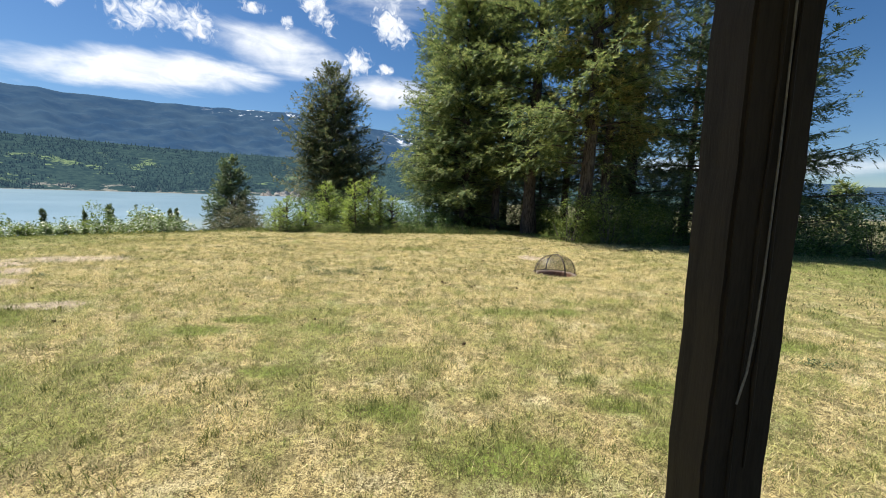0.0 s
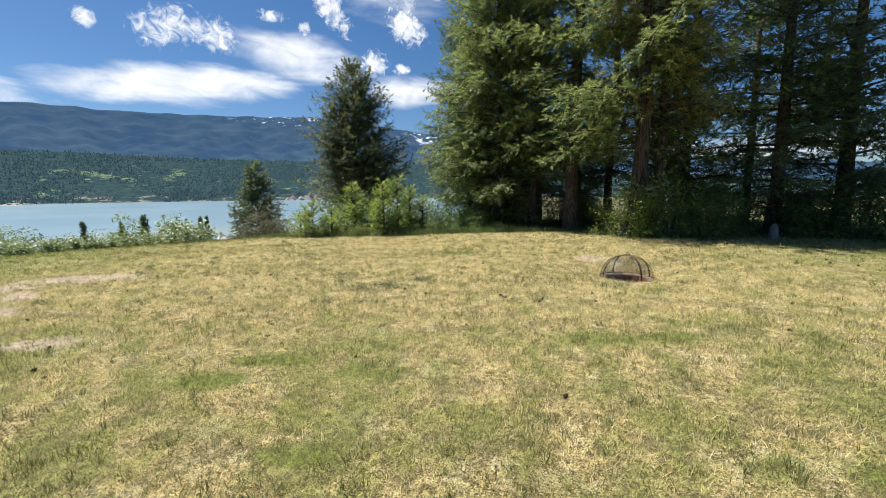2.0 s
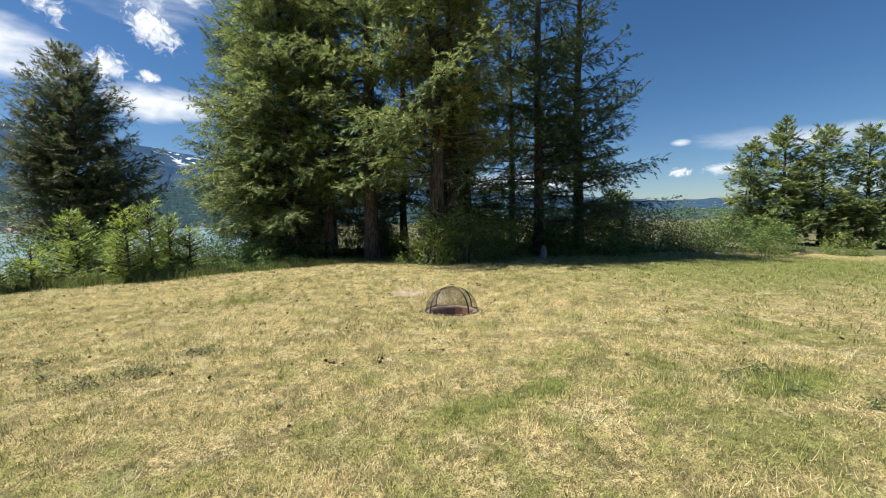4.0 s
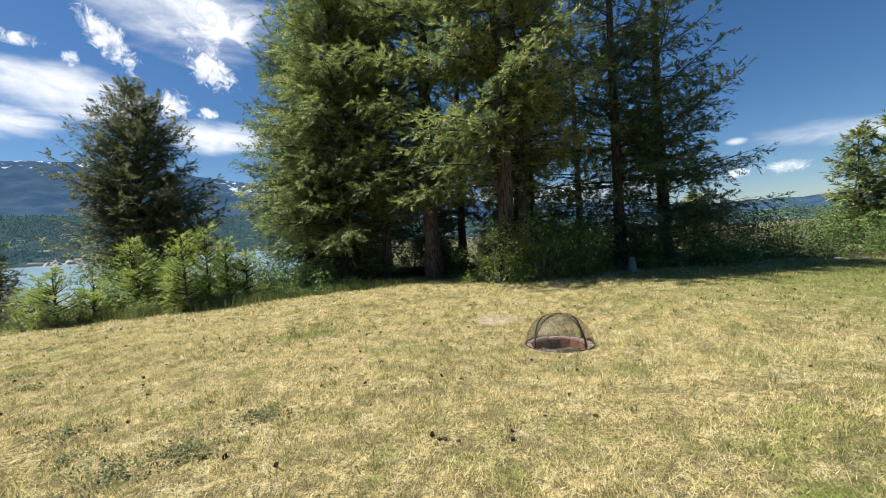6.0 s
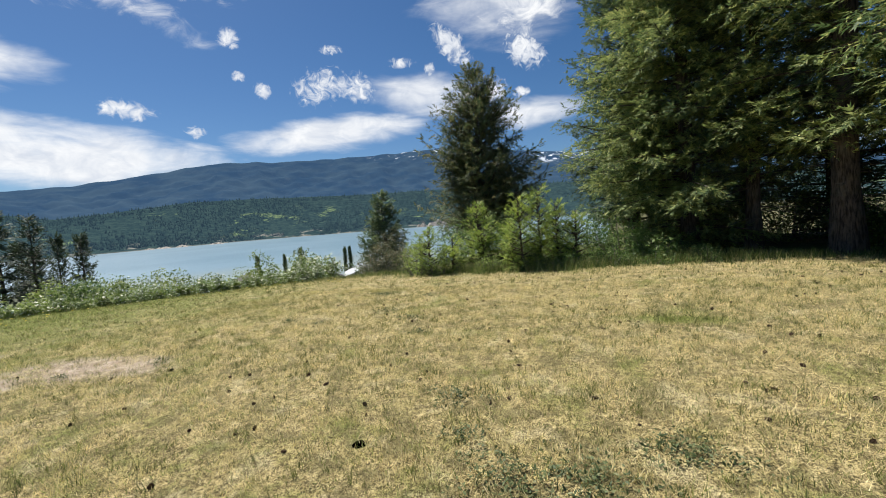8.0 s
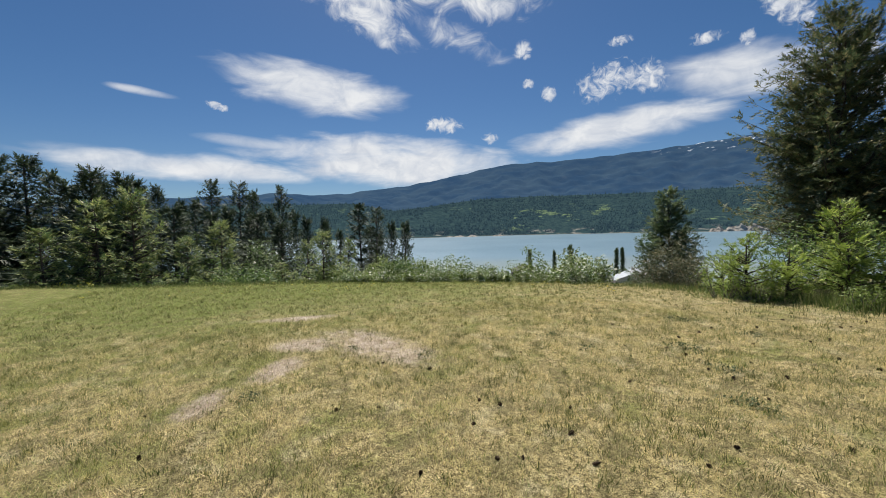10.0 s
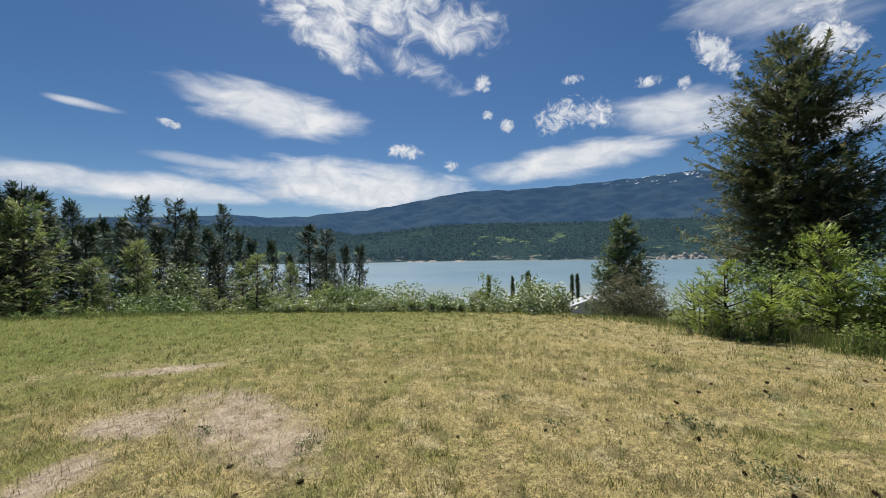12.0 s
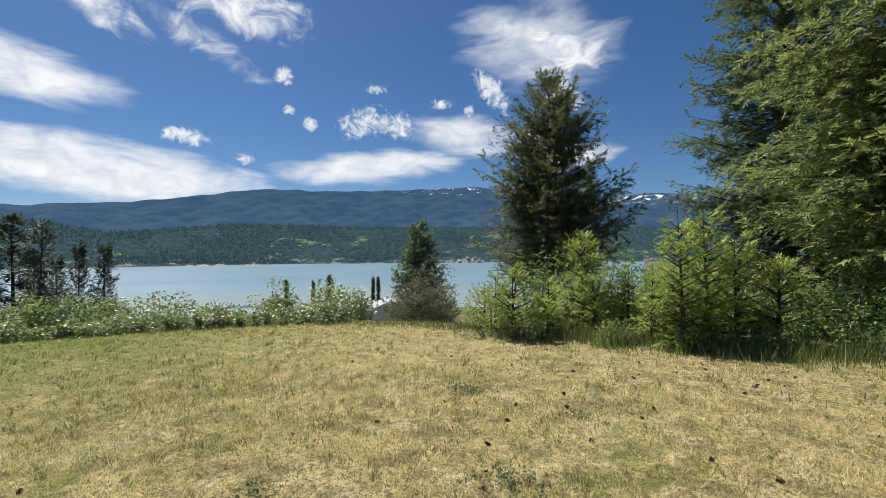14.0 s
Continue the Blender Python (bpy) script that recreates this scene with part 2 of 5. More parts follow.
WEEDS = ((-3.67, 7.82, 0.26), (-2.96, 6.99, 0.34), (-2.56, 7.10, 0.36), (-2.06, 7.51, 0.32), (-3.37, 7.31, 0.18), (2.99, 4.88, 0.28), (2.83, 4.47, 0.22), (3.17, 4.09, 0.20), (2.61, 4.86, 0.20), (-6.30, 10.59, 0.26), (-7.81, 7.74, 0.16), (-8.60, 7.06, 0.14), (-7.47, 12.15, 0.30), (-6.90, 9.61, 0.15), (-7.67, 9.72, 0.20), (-6.20, 11.85, 0.22), (-4.97, 9.46, 0.22), (-7.40, 5.76, 0.18), (-5.6, 10.2, 0.2))


def spots(n, position, places, full=1.6):
    x, y, _ = n.split(position)
    ragged = n.math("MULTIPLY", n.math("SUBTRACT", n.noise(position, 2.1, 7.0, 0.70), 0.5), 3.6)
    total = None
    for cx, cy, a, b, turn in places:
        c, s = math.cos(radians(turn)), math.sin(radians(turn))
        dx, dy = n.math("SUBTRACT", x, cx), n.math("SUBTRACT", y, cy)
        u = n.math("MULTIPLY_ADD", dx, c / a, n.math("MULTIPLY", dy, s / a))
        v = n.math("MULTIPLY_ADD", dy, c / b, n.math("MULTIPLY", dx, -s / b))
        far = n.math("MULTIPLY_ADD", u, u, n.math("MULTIPLY", v, v))
        mask = n.ramp(n.math("ADD", n.math("SUBTRACT", 1.0, far), ragged), -0.6, full)
        total = mask if total is None else n.math("MAXIMUM", total, mask)
    return total


def lawn_colour(n, position, lift=1.0):
    wide = n.noise(position, 0.75, 4.0, 0.6)
    mid = n.noise(position, 3.1, 5.0, 0.65)
    fine = n.noise(position, 13.0, 5.0, 0.75)
    fall = n.ramp(n.split(position)[1], 3.0, 9.5)
    green = n.ramp(n.math("SUBTRACT", n.math("ADD", n.math("MULTIPLY", wide, 0.75), n.math("MULTIPLY", mid, 0.55)), n.math("MULTIPLY_ADD", fall, 0.11, 0.0)), 0.570, 0.74)
    green = n.math("MAXIMUM", n.math("MULTIPLY", green, 0.65), spots(n, position, LUSH, 1.1))
    straw = n.mix(n.ramp(fine, 0.3, 0.7), (0.36 * lift, 0.28 * lift, 0.125 * lift), (0.88 * lift, 0.73 * lift, 0.375 * lift))
    straw = n.mix(n.ramp(mid, 0.35, 0.65), straw, (0.60 * lift, 0.50 * lift, 0.225 * lift))
    leaf = n.mix(n.ramp(fine, 0.3, 0.7), (0.105 * lift, 0.165 * lift, 0.030 * lift), (0.29 * lift, 0.37 * lift, 0.075 * lift))
    # worn, greyer thatch in places
    worn = n.noise(position, 3.3, 4.0, 0.65)
    straw = n.mix(n.math("MULTIPLY", n.ramp(worn, 0.48, 0.60), 0.72), straw, (0.25 * lift, 0.225 * lift, 0.105 * lift))
    pale = n.noise(n.add("ShaderNodeVectorMath", {0: position, 1: (17.0, 5.0, 0.0)}, operation="ADD").outputs[0], 2.3, 5.0, 0.65)
    straw = n.mix(n.math("MULTIPLY", n.ramp(pale, 0.54, 0.64), 0.6), straw, (0.80 * lift, 0.70 * lift, 0.42 * lift))
    return n.mix(n.math("MULTIPLY", green, 0.92), straw, leaf), green


def make_lawn():
    m, n = material("lawn_soil")
    p = n.add("ShaderNodeNewGeometry").outputs["Position"]
    thatch, _ = lawn_colour(n, p, 1.0)
    grain = n.noise(p, 90.0, 3.0, 0.7)
    thatch = n.mix(n.ramp(n.math("ADD", n.math("MULTIPLY", grain, 0.6), n.math("MULTIPLY", n.noise(p, 22.0, 4.0, 0.7), 0.4)), 0.40, 0.60), (0.11, 0.09, 0.042), thatch)
    bare = spots(n, p, BARE, 1.1)
    sand = n.mix(n.ramp(n.noise(p, 7.0, 5.0, 0.7), 0.35, 0.65), (0.40, 0.31, 0.235), (0.64, 0.53, 0.43))
    clods = n.math("ADD", n.math("MULTIPLY", n.noise(p, 30.0, 4.0, 0.7), 0.6), n.math("MULTIPLY", n.noise(p, 9.0, 3.0, 0.6), 0.4))
    sand = n.mix(n.math("MULTIPLY", n.ramp(clods, 0.50, 0.60), 0.8), sand, (0.17, 0.13, 0.09))
    colour = n.mix(n.math("MULTIPLY", bare, 0.86), thatch, sand)
    tall = n.math("ADD", n.noise(p, 60.0, 4.0, 0.7), n.math("MULTIPLY", n.noise(p, 7.0, 3.0), 1.5))
    finish(n, colour, 0.95, bump(n, tall, 0.9, 0.045), spec=0.1)
    return m


def make_blades():
    m, n = material("grass_blades")
    geo = n.add("ShaderNodeNewGeometry")
    colour, green = lawn_colour(n, geo.outputs["Position"], 1.30)
    chance = geo.outputs["Random Per Island"]
    colour = n.mix(n.ramp(chance, 0.84, 0.86), colour, (0.20, 0.27, 0.065))
    colour = n.mix(n.math("MULTIPLY", n.ramp(chance, 0.46, 0.12, False), n.math("MULTIPLY_ADD", green, -0.75, 0.92)), colour, (0.92, 0.80, 0.475))
    finish(n, colour, 0.7, through_light=0.4, spec=0.25)
    return m


def make_plain(name, dark, light, scale=6.0, rough=0.8, relief=0.3, distance=0.01, metal=0.0, stretch=(1, 1, 1), spec=0.3):
    """A surface of two tones with grain at two scales."""
    m, n = material(name)
    co = n.add("ShaderNodeTexCoord").outputs["Object"]
    co = n.add("ShaderNodeVectorMath", {0: co, 1: stretch}, operation="MULTIPLY").outputs[0]
    coarse, fine = n.noise(co, scale, 4.0, 0.6), n.noise(co, scale * 7, 4.0, 0.7)
    mixed = n.math("ADD", n.math("MULTIPLY", coarse, 0.6), n.math("MULTIPLY", fine, 0.4))
    chance = n.add("ShaderNodeObjectInfo").outputs["Random"]
    mixed = n.math("ADD", mixed, n.math("MULTIPLY", n.math("SUBTRACT", chance, 0.5), 0.16))
    finish(n, n.mix(n.ramp(mixed, 0.32, 0.68), dark, light), rough, bump(n, mixed, relief, distance), metal, spec=spec)
    return m


def make_leaf(name, dark, light, tip, thin=0.3, rough=0.6, scale=0.9):
    """Foliage: shades change from clump to clump and from leaf to leaf."""
    m, n = material(name)
    geo = n.add("ShaderNodeNewGeometry")
    chance = geo.outputs["Random Per Island"]
    clump = n.noise(geo.outputs["Position"], scale, 3.0, 0.6)
    tone = n.math("ADD", n.math("MULTIPLY", clump, 0.75), n.math("MULTIPLY", chance, 0.30))
    colour = n.mix(n.ramp(tone, 0.34, 0.66), dark, light)
    colour = n.mix(n.math("MULTIPLY", n.ramp(chance, 0.80, 0.84), 0.8), colour, tip)
    finish(n, colour, rough, through_light=thin, spec=0.3)
    return m


def make_bark(name, dark, light):
    m, n = material(name)
    co = n.add("ShaderNodeNewGeometry").outputs["Position"]
    long = n.add("ShaderNodeVectorMath", {0: co, 1: (1, 1, 0.16)}, operation="MULTIPLY").outputs[0]
    ridge = n.noise(long, 26.0, 5.0, 0.65)
    patch = n.noise(co, 1.7, 4.0)
    colour = n.mix(n.ramp(ridge, 0.36, 0.62), dark, light)
    colour = n.mix(n.math("MULTIPLY", n.ramp(patch, 0.5, 0.7), 0.4), colour, (0.20, 0.195, 0.165))
    finish(n, colour, 0.9, bump(n, ridge, 0.9, 0.03), spec=0.15)
    return m


def make_slope():
    m, n = material("scrub_slope")
    p = n.add("ShaderNodeNewGeometry").outputs["Position"]
    a, b = n.noise(p, 0.12, 5.0, 0.6), n.noise(p, 1.1, 5.0, 0.7)
    colour = n.mix(n.ramp(a, 0.4, 0.6), (0.085, 0.095, 0.040), (0.17, 0.15, 0.085))
    colour = n.mix(n.ramp(b, 0.45, 0.7), colour, (0.055, 0.065, 0.028))
    finish(n, colour, 0.95, bump(n, b, 0.8, 0.4), spec=0.1)
    return m


def make_far_forest():
    m, n = material("far_forest")
    p = n.add("ShaderNodeNewGeometry").outputs["Position"]
    x, y, z = n.split(p)
    a, b, c = n.noise(p, 0.0045, 5.0, 0.6), n.noise(p, 0.03, 4.0, 0.7), n.noise(p, 0.0016, 3.0)
    wood = n.mix(n.ramp(b, 0.38, 0.62), (0.012, 0.025, 0.022), (0.028, 0.048, 0.036))
    field = n.mix(n.ramp(b, 0.4, 0.6), (0.10, 0.145, 0.055), (0.14, 0.185, 0.075))
    low = n.math("MULTIPLY", n.ramp(z, -15, 10), n.ramp(z, 190, 120))
    colour = n.mix(n.math("MULTIPLY", n.ramp(n.math("ADD", n.math("MULTIPLY", a, 0.55), n.math("MULTIPLY_ADD", c, 0.40, n.math("MULTIPLY", b, 0.22))), 0.645, 0.69), low), wood, field)
    # pale banks close over the water
    bank = n.math("MULTIPLY", n.ramp(n.noise(p, 0.012, 4.0, 0.7), 0.55, 0.63), n.math("MULTIPLY", n.ramp(z, 4, -10), n.ramp(z, -34, -31)))
    colour = n.mix(n.math("MAXIMUM", n.math("MULTIPLY", bank, 0.75), n.math("MULTIPLY", n.math("MULTIPLY", n.ramp(z, -28.5, -30.8), n.ramp(b, 0.3, 0.5)), 0.6)), colour, (0.24, 0.22, 0.18))
    # blue emission paints the haze of distance over the woods
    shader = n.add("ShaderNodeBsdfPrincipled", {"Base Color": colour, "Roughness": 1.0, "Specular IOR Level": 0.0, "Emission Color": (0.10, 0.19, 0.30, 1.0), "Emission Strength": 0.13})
    n.put(shader.inputs["Normal"], bump(n, b, 1.0, 14.0))
    n.put(n.add("ShaderNodeOutputMaterial").inputs[0], shader.outputs[0])
    return m


def make_mountain():
    m, n = material("far_mountain")
    p = n.add("ShaderNodeNewGeometry").outputs["Position"]
    x, y, z = n.split(p)
    azimuth = n.math("MULTIPLY", n.math("ARCTAN2", n.math("MULTIPLY", x, -1.0), y), 57.29578)
    a, b = n.noise(p, 0.0035, 6.0, 0.62), n.noise(p, 0.016, 5.0, 0.7)
    # wood tones are tinted blue for haze, not plain forest green
    wood = n.mix(n.ramp(a, 0.36, 0.64), (0.012, 0.026, 0.042), (0.030, 0.048, 0.058))
    wood = n.mix(n.math("MULTIPLY", n.ramp(b, 0.5, 0.75), 0.35), wood, (0.06, 0.075, 0.085))
    # snow in the gullies under the crest
    steep = n.add("ShaderNodeVectorMath", {0: p, 1: (1.0, 1.0, 0.30)}, operation="MULTIPLY").outputs[0]
    lanes = n.noise(steep, 0.011, 6.0, 0.66)
    high = n.math("ADD", n.ramp(z, 590, 700), n.math("MULTIPLY", n.ramp(azimuth, 17, 12), n.ramp(z, 420, 540)))
    zone = n.math("MULTIPLY", n.ramp(azimuth, 38, 31), n.ramp(azimuth, -6, 2))
    lanes = n.math("ADD", lanes, n.math("MULTIPLY", n.ramp(azimuth, 17, 13), 0.04))
    snow = n.math("MULTIPLY", n.math("MULTIPLY", n.ramp(n.math("ADD", lanes, n.math("MULTIPLY", n.math("SUBTRACT", b, 0.5), 0.35)), 0.585, 0.66), high), zone)
    colour = n.mix(snow, wood, (0.75, 0.78, 0.82))
    # faint blue glow adds the rest of the painted haze
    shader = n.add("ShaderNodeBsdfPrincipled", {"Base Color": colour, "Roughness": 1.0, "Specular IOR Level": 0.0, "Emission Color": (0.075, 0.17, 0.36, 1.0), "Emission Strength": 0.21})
    n.put(shader.inputs["Normal"], bump(n, a, 0.4, 14.0))
    n.put(n.add("ShaderNodeOutputMaterial").inputs[0], shader.outputs[0])
    return m


def make_water():
    m, n = material("lake_water")
    p = n.add("ShaderNodeNewGeometry").outputs["Position"]
    a = n.noise(p, 0.006, 4.0, 0.6)
    x, y, z = n.split(p)
    far = n.add("ShaderNodeVectorMath", {0: p, 1: (-4.0, 7.0, -32.0)}, operation="DISTANCE").outputs["Value"]
    shoal = n.ramp(n.math("ADD", far, n.math("MULTIPLY", n.math("SUBTRACT", a, 0.5), 260.0)), 520, 380)
    colour = n.mix(n.ramp(a, 0.35, 0.65), (0.118, 0.205, 0.258), (0.16, 0.252, 0.308))
    colour = n.mix(n.math("MULTIPLY", shoal, 0.55), colour, (0.26, 0.29, 0.24))
    ripple = n.math("ADD", n.noise(p, 0.25, 4.0, 0.6), n.noise(p, 0.03, 3.0))
    finish(n, colour, 0.30, bump(n, ripple, 0.5, 0.6), spec=0.35)
    return m


def make_screen():
    """Black wire cloth: most of the light passes between the wires."""
    m, n = material("wire_cloth")
    wire = n.add("ShaderNodeBsdfPrincipled", {"Base Color": (0.06, 0.055, 0.05, 1), "Roughness": 0.5, "Metallic": 0.4})
    gap = n.add("ShaderNodeBsdfTransparent")
    co = n.add("ShaderNodeTexCoord").outputs["Object"]
    share = n.math("MULTIPLY_ADD", n.noise(co, 9.0, 3.0), 0.22, 0.20)
    n.put(n.add("ShaderNodeOutputMaterial").inputs[0], n.add("ShaderNodeMixShader", {0: share, 1: gap.outputs[0], 2: wire.outputs[0]}).outputs[0])
    return m


LAWN, BLADES, SLOPE, FOREST, MOUNTAIN, WATER, SCREEN = make_lawn(), make_blades(), make_slope(), make_far_forest(), make_mountain(), make_water(), make_screen()
BARK = make_bark("fir_bark", (0.030, 0.024, 0.020), (0.115, 0.090, 0.074))
BARK_GREY = make_bark("grey_bark", (0.07, 0.062, 0.055), (0.26, 0.235, 0.21))
FIR = make_leaf("fir_needles", (0.085, 0.140, 0.052), (0.265, 0.320, 0.110), (0.46, 0.47, 0.18), 0.42)
# darker copy of the needles; on the wood's shaded firs it paints in shade
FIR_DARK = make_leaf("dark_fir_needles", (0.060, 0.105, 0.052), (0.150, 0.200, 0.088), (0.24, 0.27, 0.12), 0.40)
# sunlight on the branches is put into this golden needle colour
FIR_SUNLIT = make_leaf("sunlit_fir_needles", (0.17, 0.18, 0.052), (0.34, 0.31, 0.095), (0.48, 0.42, 0.16), 0.38)
FIR_FAR = make_leaf("far_fir_needles", (0.030, 0.052, 0.032), (0.075, 0.105, 0.054), (0.13, 0.16, 0.08), 0.25)
PINE = make_leaf("pine_needles", (0.060, 0.095, 0.046), (0.170, 0.195, 0.090), (0.30, 0.26, 0.13), 0.30)
SAPLING = make_leaf("sapling_needles", (0.15, 0.225, 0.045), (0.34, 0.43, 0.085), (0.50, 0.55, 0.15), 0.40)
JUNIPER = make_leaf("juniper_needles", (0.09, 0.105, 0.055), (0.19, 0.19, 0.095), (0.27, 0.23, 0.13), 0.28)
SHRUB = make_leaf("shrub_leaves", (0.060, 0.115, 0.032), (0.155, 0.245, 0.060), (0.31, 0.38, 0.14), 0.38, 0.5)
SHRUB_LIGHT = make_leaf("light_shrub_leaves", (0.10, 0.155, 0.035), (0.23, 0.30, 0.07), (0.36, 0.42, 0.13), 0.38, 0.5)
SILVER = make_leaf("silver_shrub_leaves", (0.085, 0.14, 0.042), (0.19, 0.26, 0.085), (0.34, 0.40, 0.19), 0.36, 0.45)
YELLOW = make_leaf("yellow_shrub_leaves", (0.30, 0.32, 0.04), (0.55, 0.52, 0.06), (0.72, 0.64, 0.08), 0.3, 0.5)
BLOSSOM = make_plain("blossom", (0.56, 0.58, 0.42), (0.74, 0.75, 0.60), 20.0, 0.7)
DANDELION = make_plain("dandelion_petals", (0.55, 0.42, 0.03), (0.75, 0.62, 0.06), 30.0, 0.7)
WEED = make_leaf("weed_leaves", (0.060, 0.085, 0.032), (0.12, 0.155, 0.060), (0.24, 0.25, 0.12), 0.2, 0.6, 4.0)
TUFT = make_leaf("grass_tuft", (0.075, 0.100, 0.026), (0.235, 0.255, 0.070), (0.72, 0.62, 0.32), 0.25, 0.7, 2.2)
TALL = make_leaf("tall_grass", (0.07, 0.11, 0.03), (0.16, 0.21, 0.06), (0.40, 0.36, 0.16), 0.3, 0.6)
POST = make_plain("stained_post_wood", (0.010, 0.008, 0.0065), (0.034, 0.026, 0.021), 5.0, 0.75, 0.5, 0.004, stretch=(6, 6, 0.6))
ROOFBOARD = make_plain("porch_boards", (0.05, 0.035, 0.025), (0.10, 0.07, 0.05), 4.0, 0.8, stretch=(8, 0.6, 1))
CABLE = make_plain("grey_cable", (0.12, 0.115, 0.11), (0.26, 0.25, 0.24), 20.0, 0.4)
IRON = make_plain("black_steel", (0.025, 0.021, 0.018), (0.085, 0.062, 0.048), 25.0, 0.5, 0.3, 0.002, 0.5)
BRICK = make_plain("fire_brick", (0.16, 0.075, 0.050), (0.34, 0.19, 0.13), 14.0, 0.9, 0.5, 0.004)
RIM = make_plain("pit_rim_stone", (0.28, 0.21, 0.17), (0.46, 0.36, 0.30), 10.0, 0.9, 0.5, 0.006)
ASH = make_plain("ash", (0.05, 0.045, 0.04), (0.20, 0.18, 0.16), 9.0, 0.95, 0.6, 0.02)
CONE = make_plain("pine_cone_scales", (0.035, 0.022, 0.014), (0.12, 0.075, 0.045), 40.0, 0.8, 0.4, 0.003)
WEATHERED = make_plain("weathered_wood", (0.10, 0.09, 0.08), (0.24, 0.225, 0.21), 7.0, 0.85, 0.6, 0.01, stretch=(1, 1, 0.3))
STONE = make_plain("pale_stone", (0.20, 0.19, 0.175), (0.40, 0.385, 0.36), 5.0, 0.85, 0.5, 0.02)
CLAY = make_plain("clay_bluff", (0.27, 0.23, 0.19), (0.47, 0.43, 0.38), 0.05, 0.95, 0.6, 3.0)
WALLPAINT = make_plain("house_siding", (0.16, 0.13, 0.11), (0.26, 0.22, 0.19), 2.0, 0.8)
PALEWALL = make_plain("pale_siding", (0.55, 0.53, 0.50), (0.70, 0.68, 0.65), 2.0, 0.8)
ROOFGREY = make_plain("grey_metal_roof", (0.34, 0.36, 0.38), (0.46, 0.48, 0.50), 1.0, 0.5)
ROOFDARK = make_plain("dark_shingles", (0.045, 0.04, 0.04), (0.10, 0.09, 0.085), 3.0, 0.85)
PANE = make_plain("window_glass", (0.03, 0.035, 0.04), (0.05, 0.055, 0.06), 1.0, 0.1, 0.0)
PLANK = make_plain("dock_planks", (0.36, 0.34, 0.31), (0.52, 0.50, 0.47), 2.0, 0.85)


# ---- ground, lake, porch ----
def build_ground():
    rings = np.concatenate([np.arange(0.05, 12.0, 0.14), np.arange(12.0, 36, 0.5), np.geomspace(36, 300, 34), np.linspace(420, 2040, 9), np.linspace(2060, 2260, 22), np.geomspace(2275, 3040, 24), np.linspace(3055, 4400, 46), np.array([4430, 4500, 4600])])
    count = 600
    az = np.radians(np.arange(count) * 360.0 / count)
    r, a = np.meshgrid(rings, az, indexing="ij")
    x, y = MID[0] - r * np.sin(a), MID[1] + r * np.cos(a)
    z = ground_height(x, y)
    verts = np.stack([x, y, z], -1).reshape(-1, 3)
    i, k = np.meshgrid(np.arange(len(rings) - 1), np.arange(count), indexing="ij")
    nxt = (k + 1) % count
    faces = np.stack([i * count + k, (i + 1) * count + k, (i + 1) * count + nxt, i * count + nxt], -1).reshape(-1, 4)
    mesh = smooth(raw_mesh("ground", verts, faces))
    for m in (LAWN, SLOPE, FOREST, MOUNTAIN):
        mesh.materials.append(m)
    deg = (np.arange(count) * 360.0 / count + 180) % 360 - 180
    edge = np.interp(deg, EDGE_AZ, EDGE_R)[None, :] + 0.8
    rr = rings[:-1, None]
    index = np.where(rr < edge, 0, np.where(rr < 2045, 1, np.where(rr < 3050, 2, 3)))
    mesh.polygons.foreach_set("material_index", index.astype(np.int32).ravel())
    tagged(new("ground", mesh), "dry sunlit lawn falling to a wooded lake valley", "ground", kind="structure")


build_ground()


def build_lake():
    rings = np.concatenate([np.geomspace(150, 2330, 30)])
    az = np.radians(np.linspace(5, 118, 114))
    r, a = np.meshgrid(rings, az, indexing="ij")
    verts = np.stack([MID[0] - r * np.sin(a), MID[1] + r * np.cos(a), np.full(r.shape, LAKE_Z)], -1).reshape(-1, 3)
    c = len(az)
    i, k = np.meshgrid(np.arange(len(rings) - 1), np.arange(c - 1), indexing="ij")
    faces = np.stack([i * c + k, (i + 1) * c + k, (i + 1) * c + k + 1, i * c + k + 1], -1).reshape(-1, 4)
    mesh = smooth(raw_mesh("water", verts, faces))
    mesh.materials.append(WATER)
    tagged(new("water", mesh), "wide pale blue-green lake, lightly rippled", "lake", kind="structure")


build_lake()


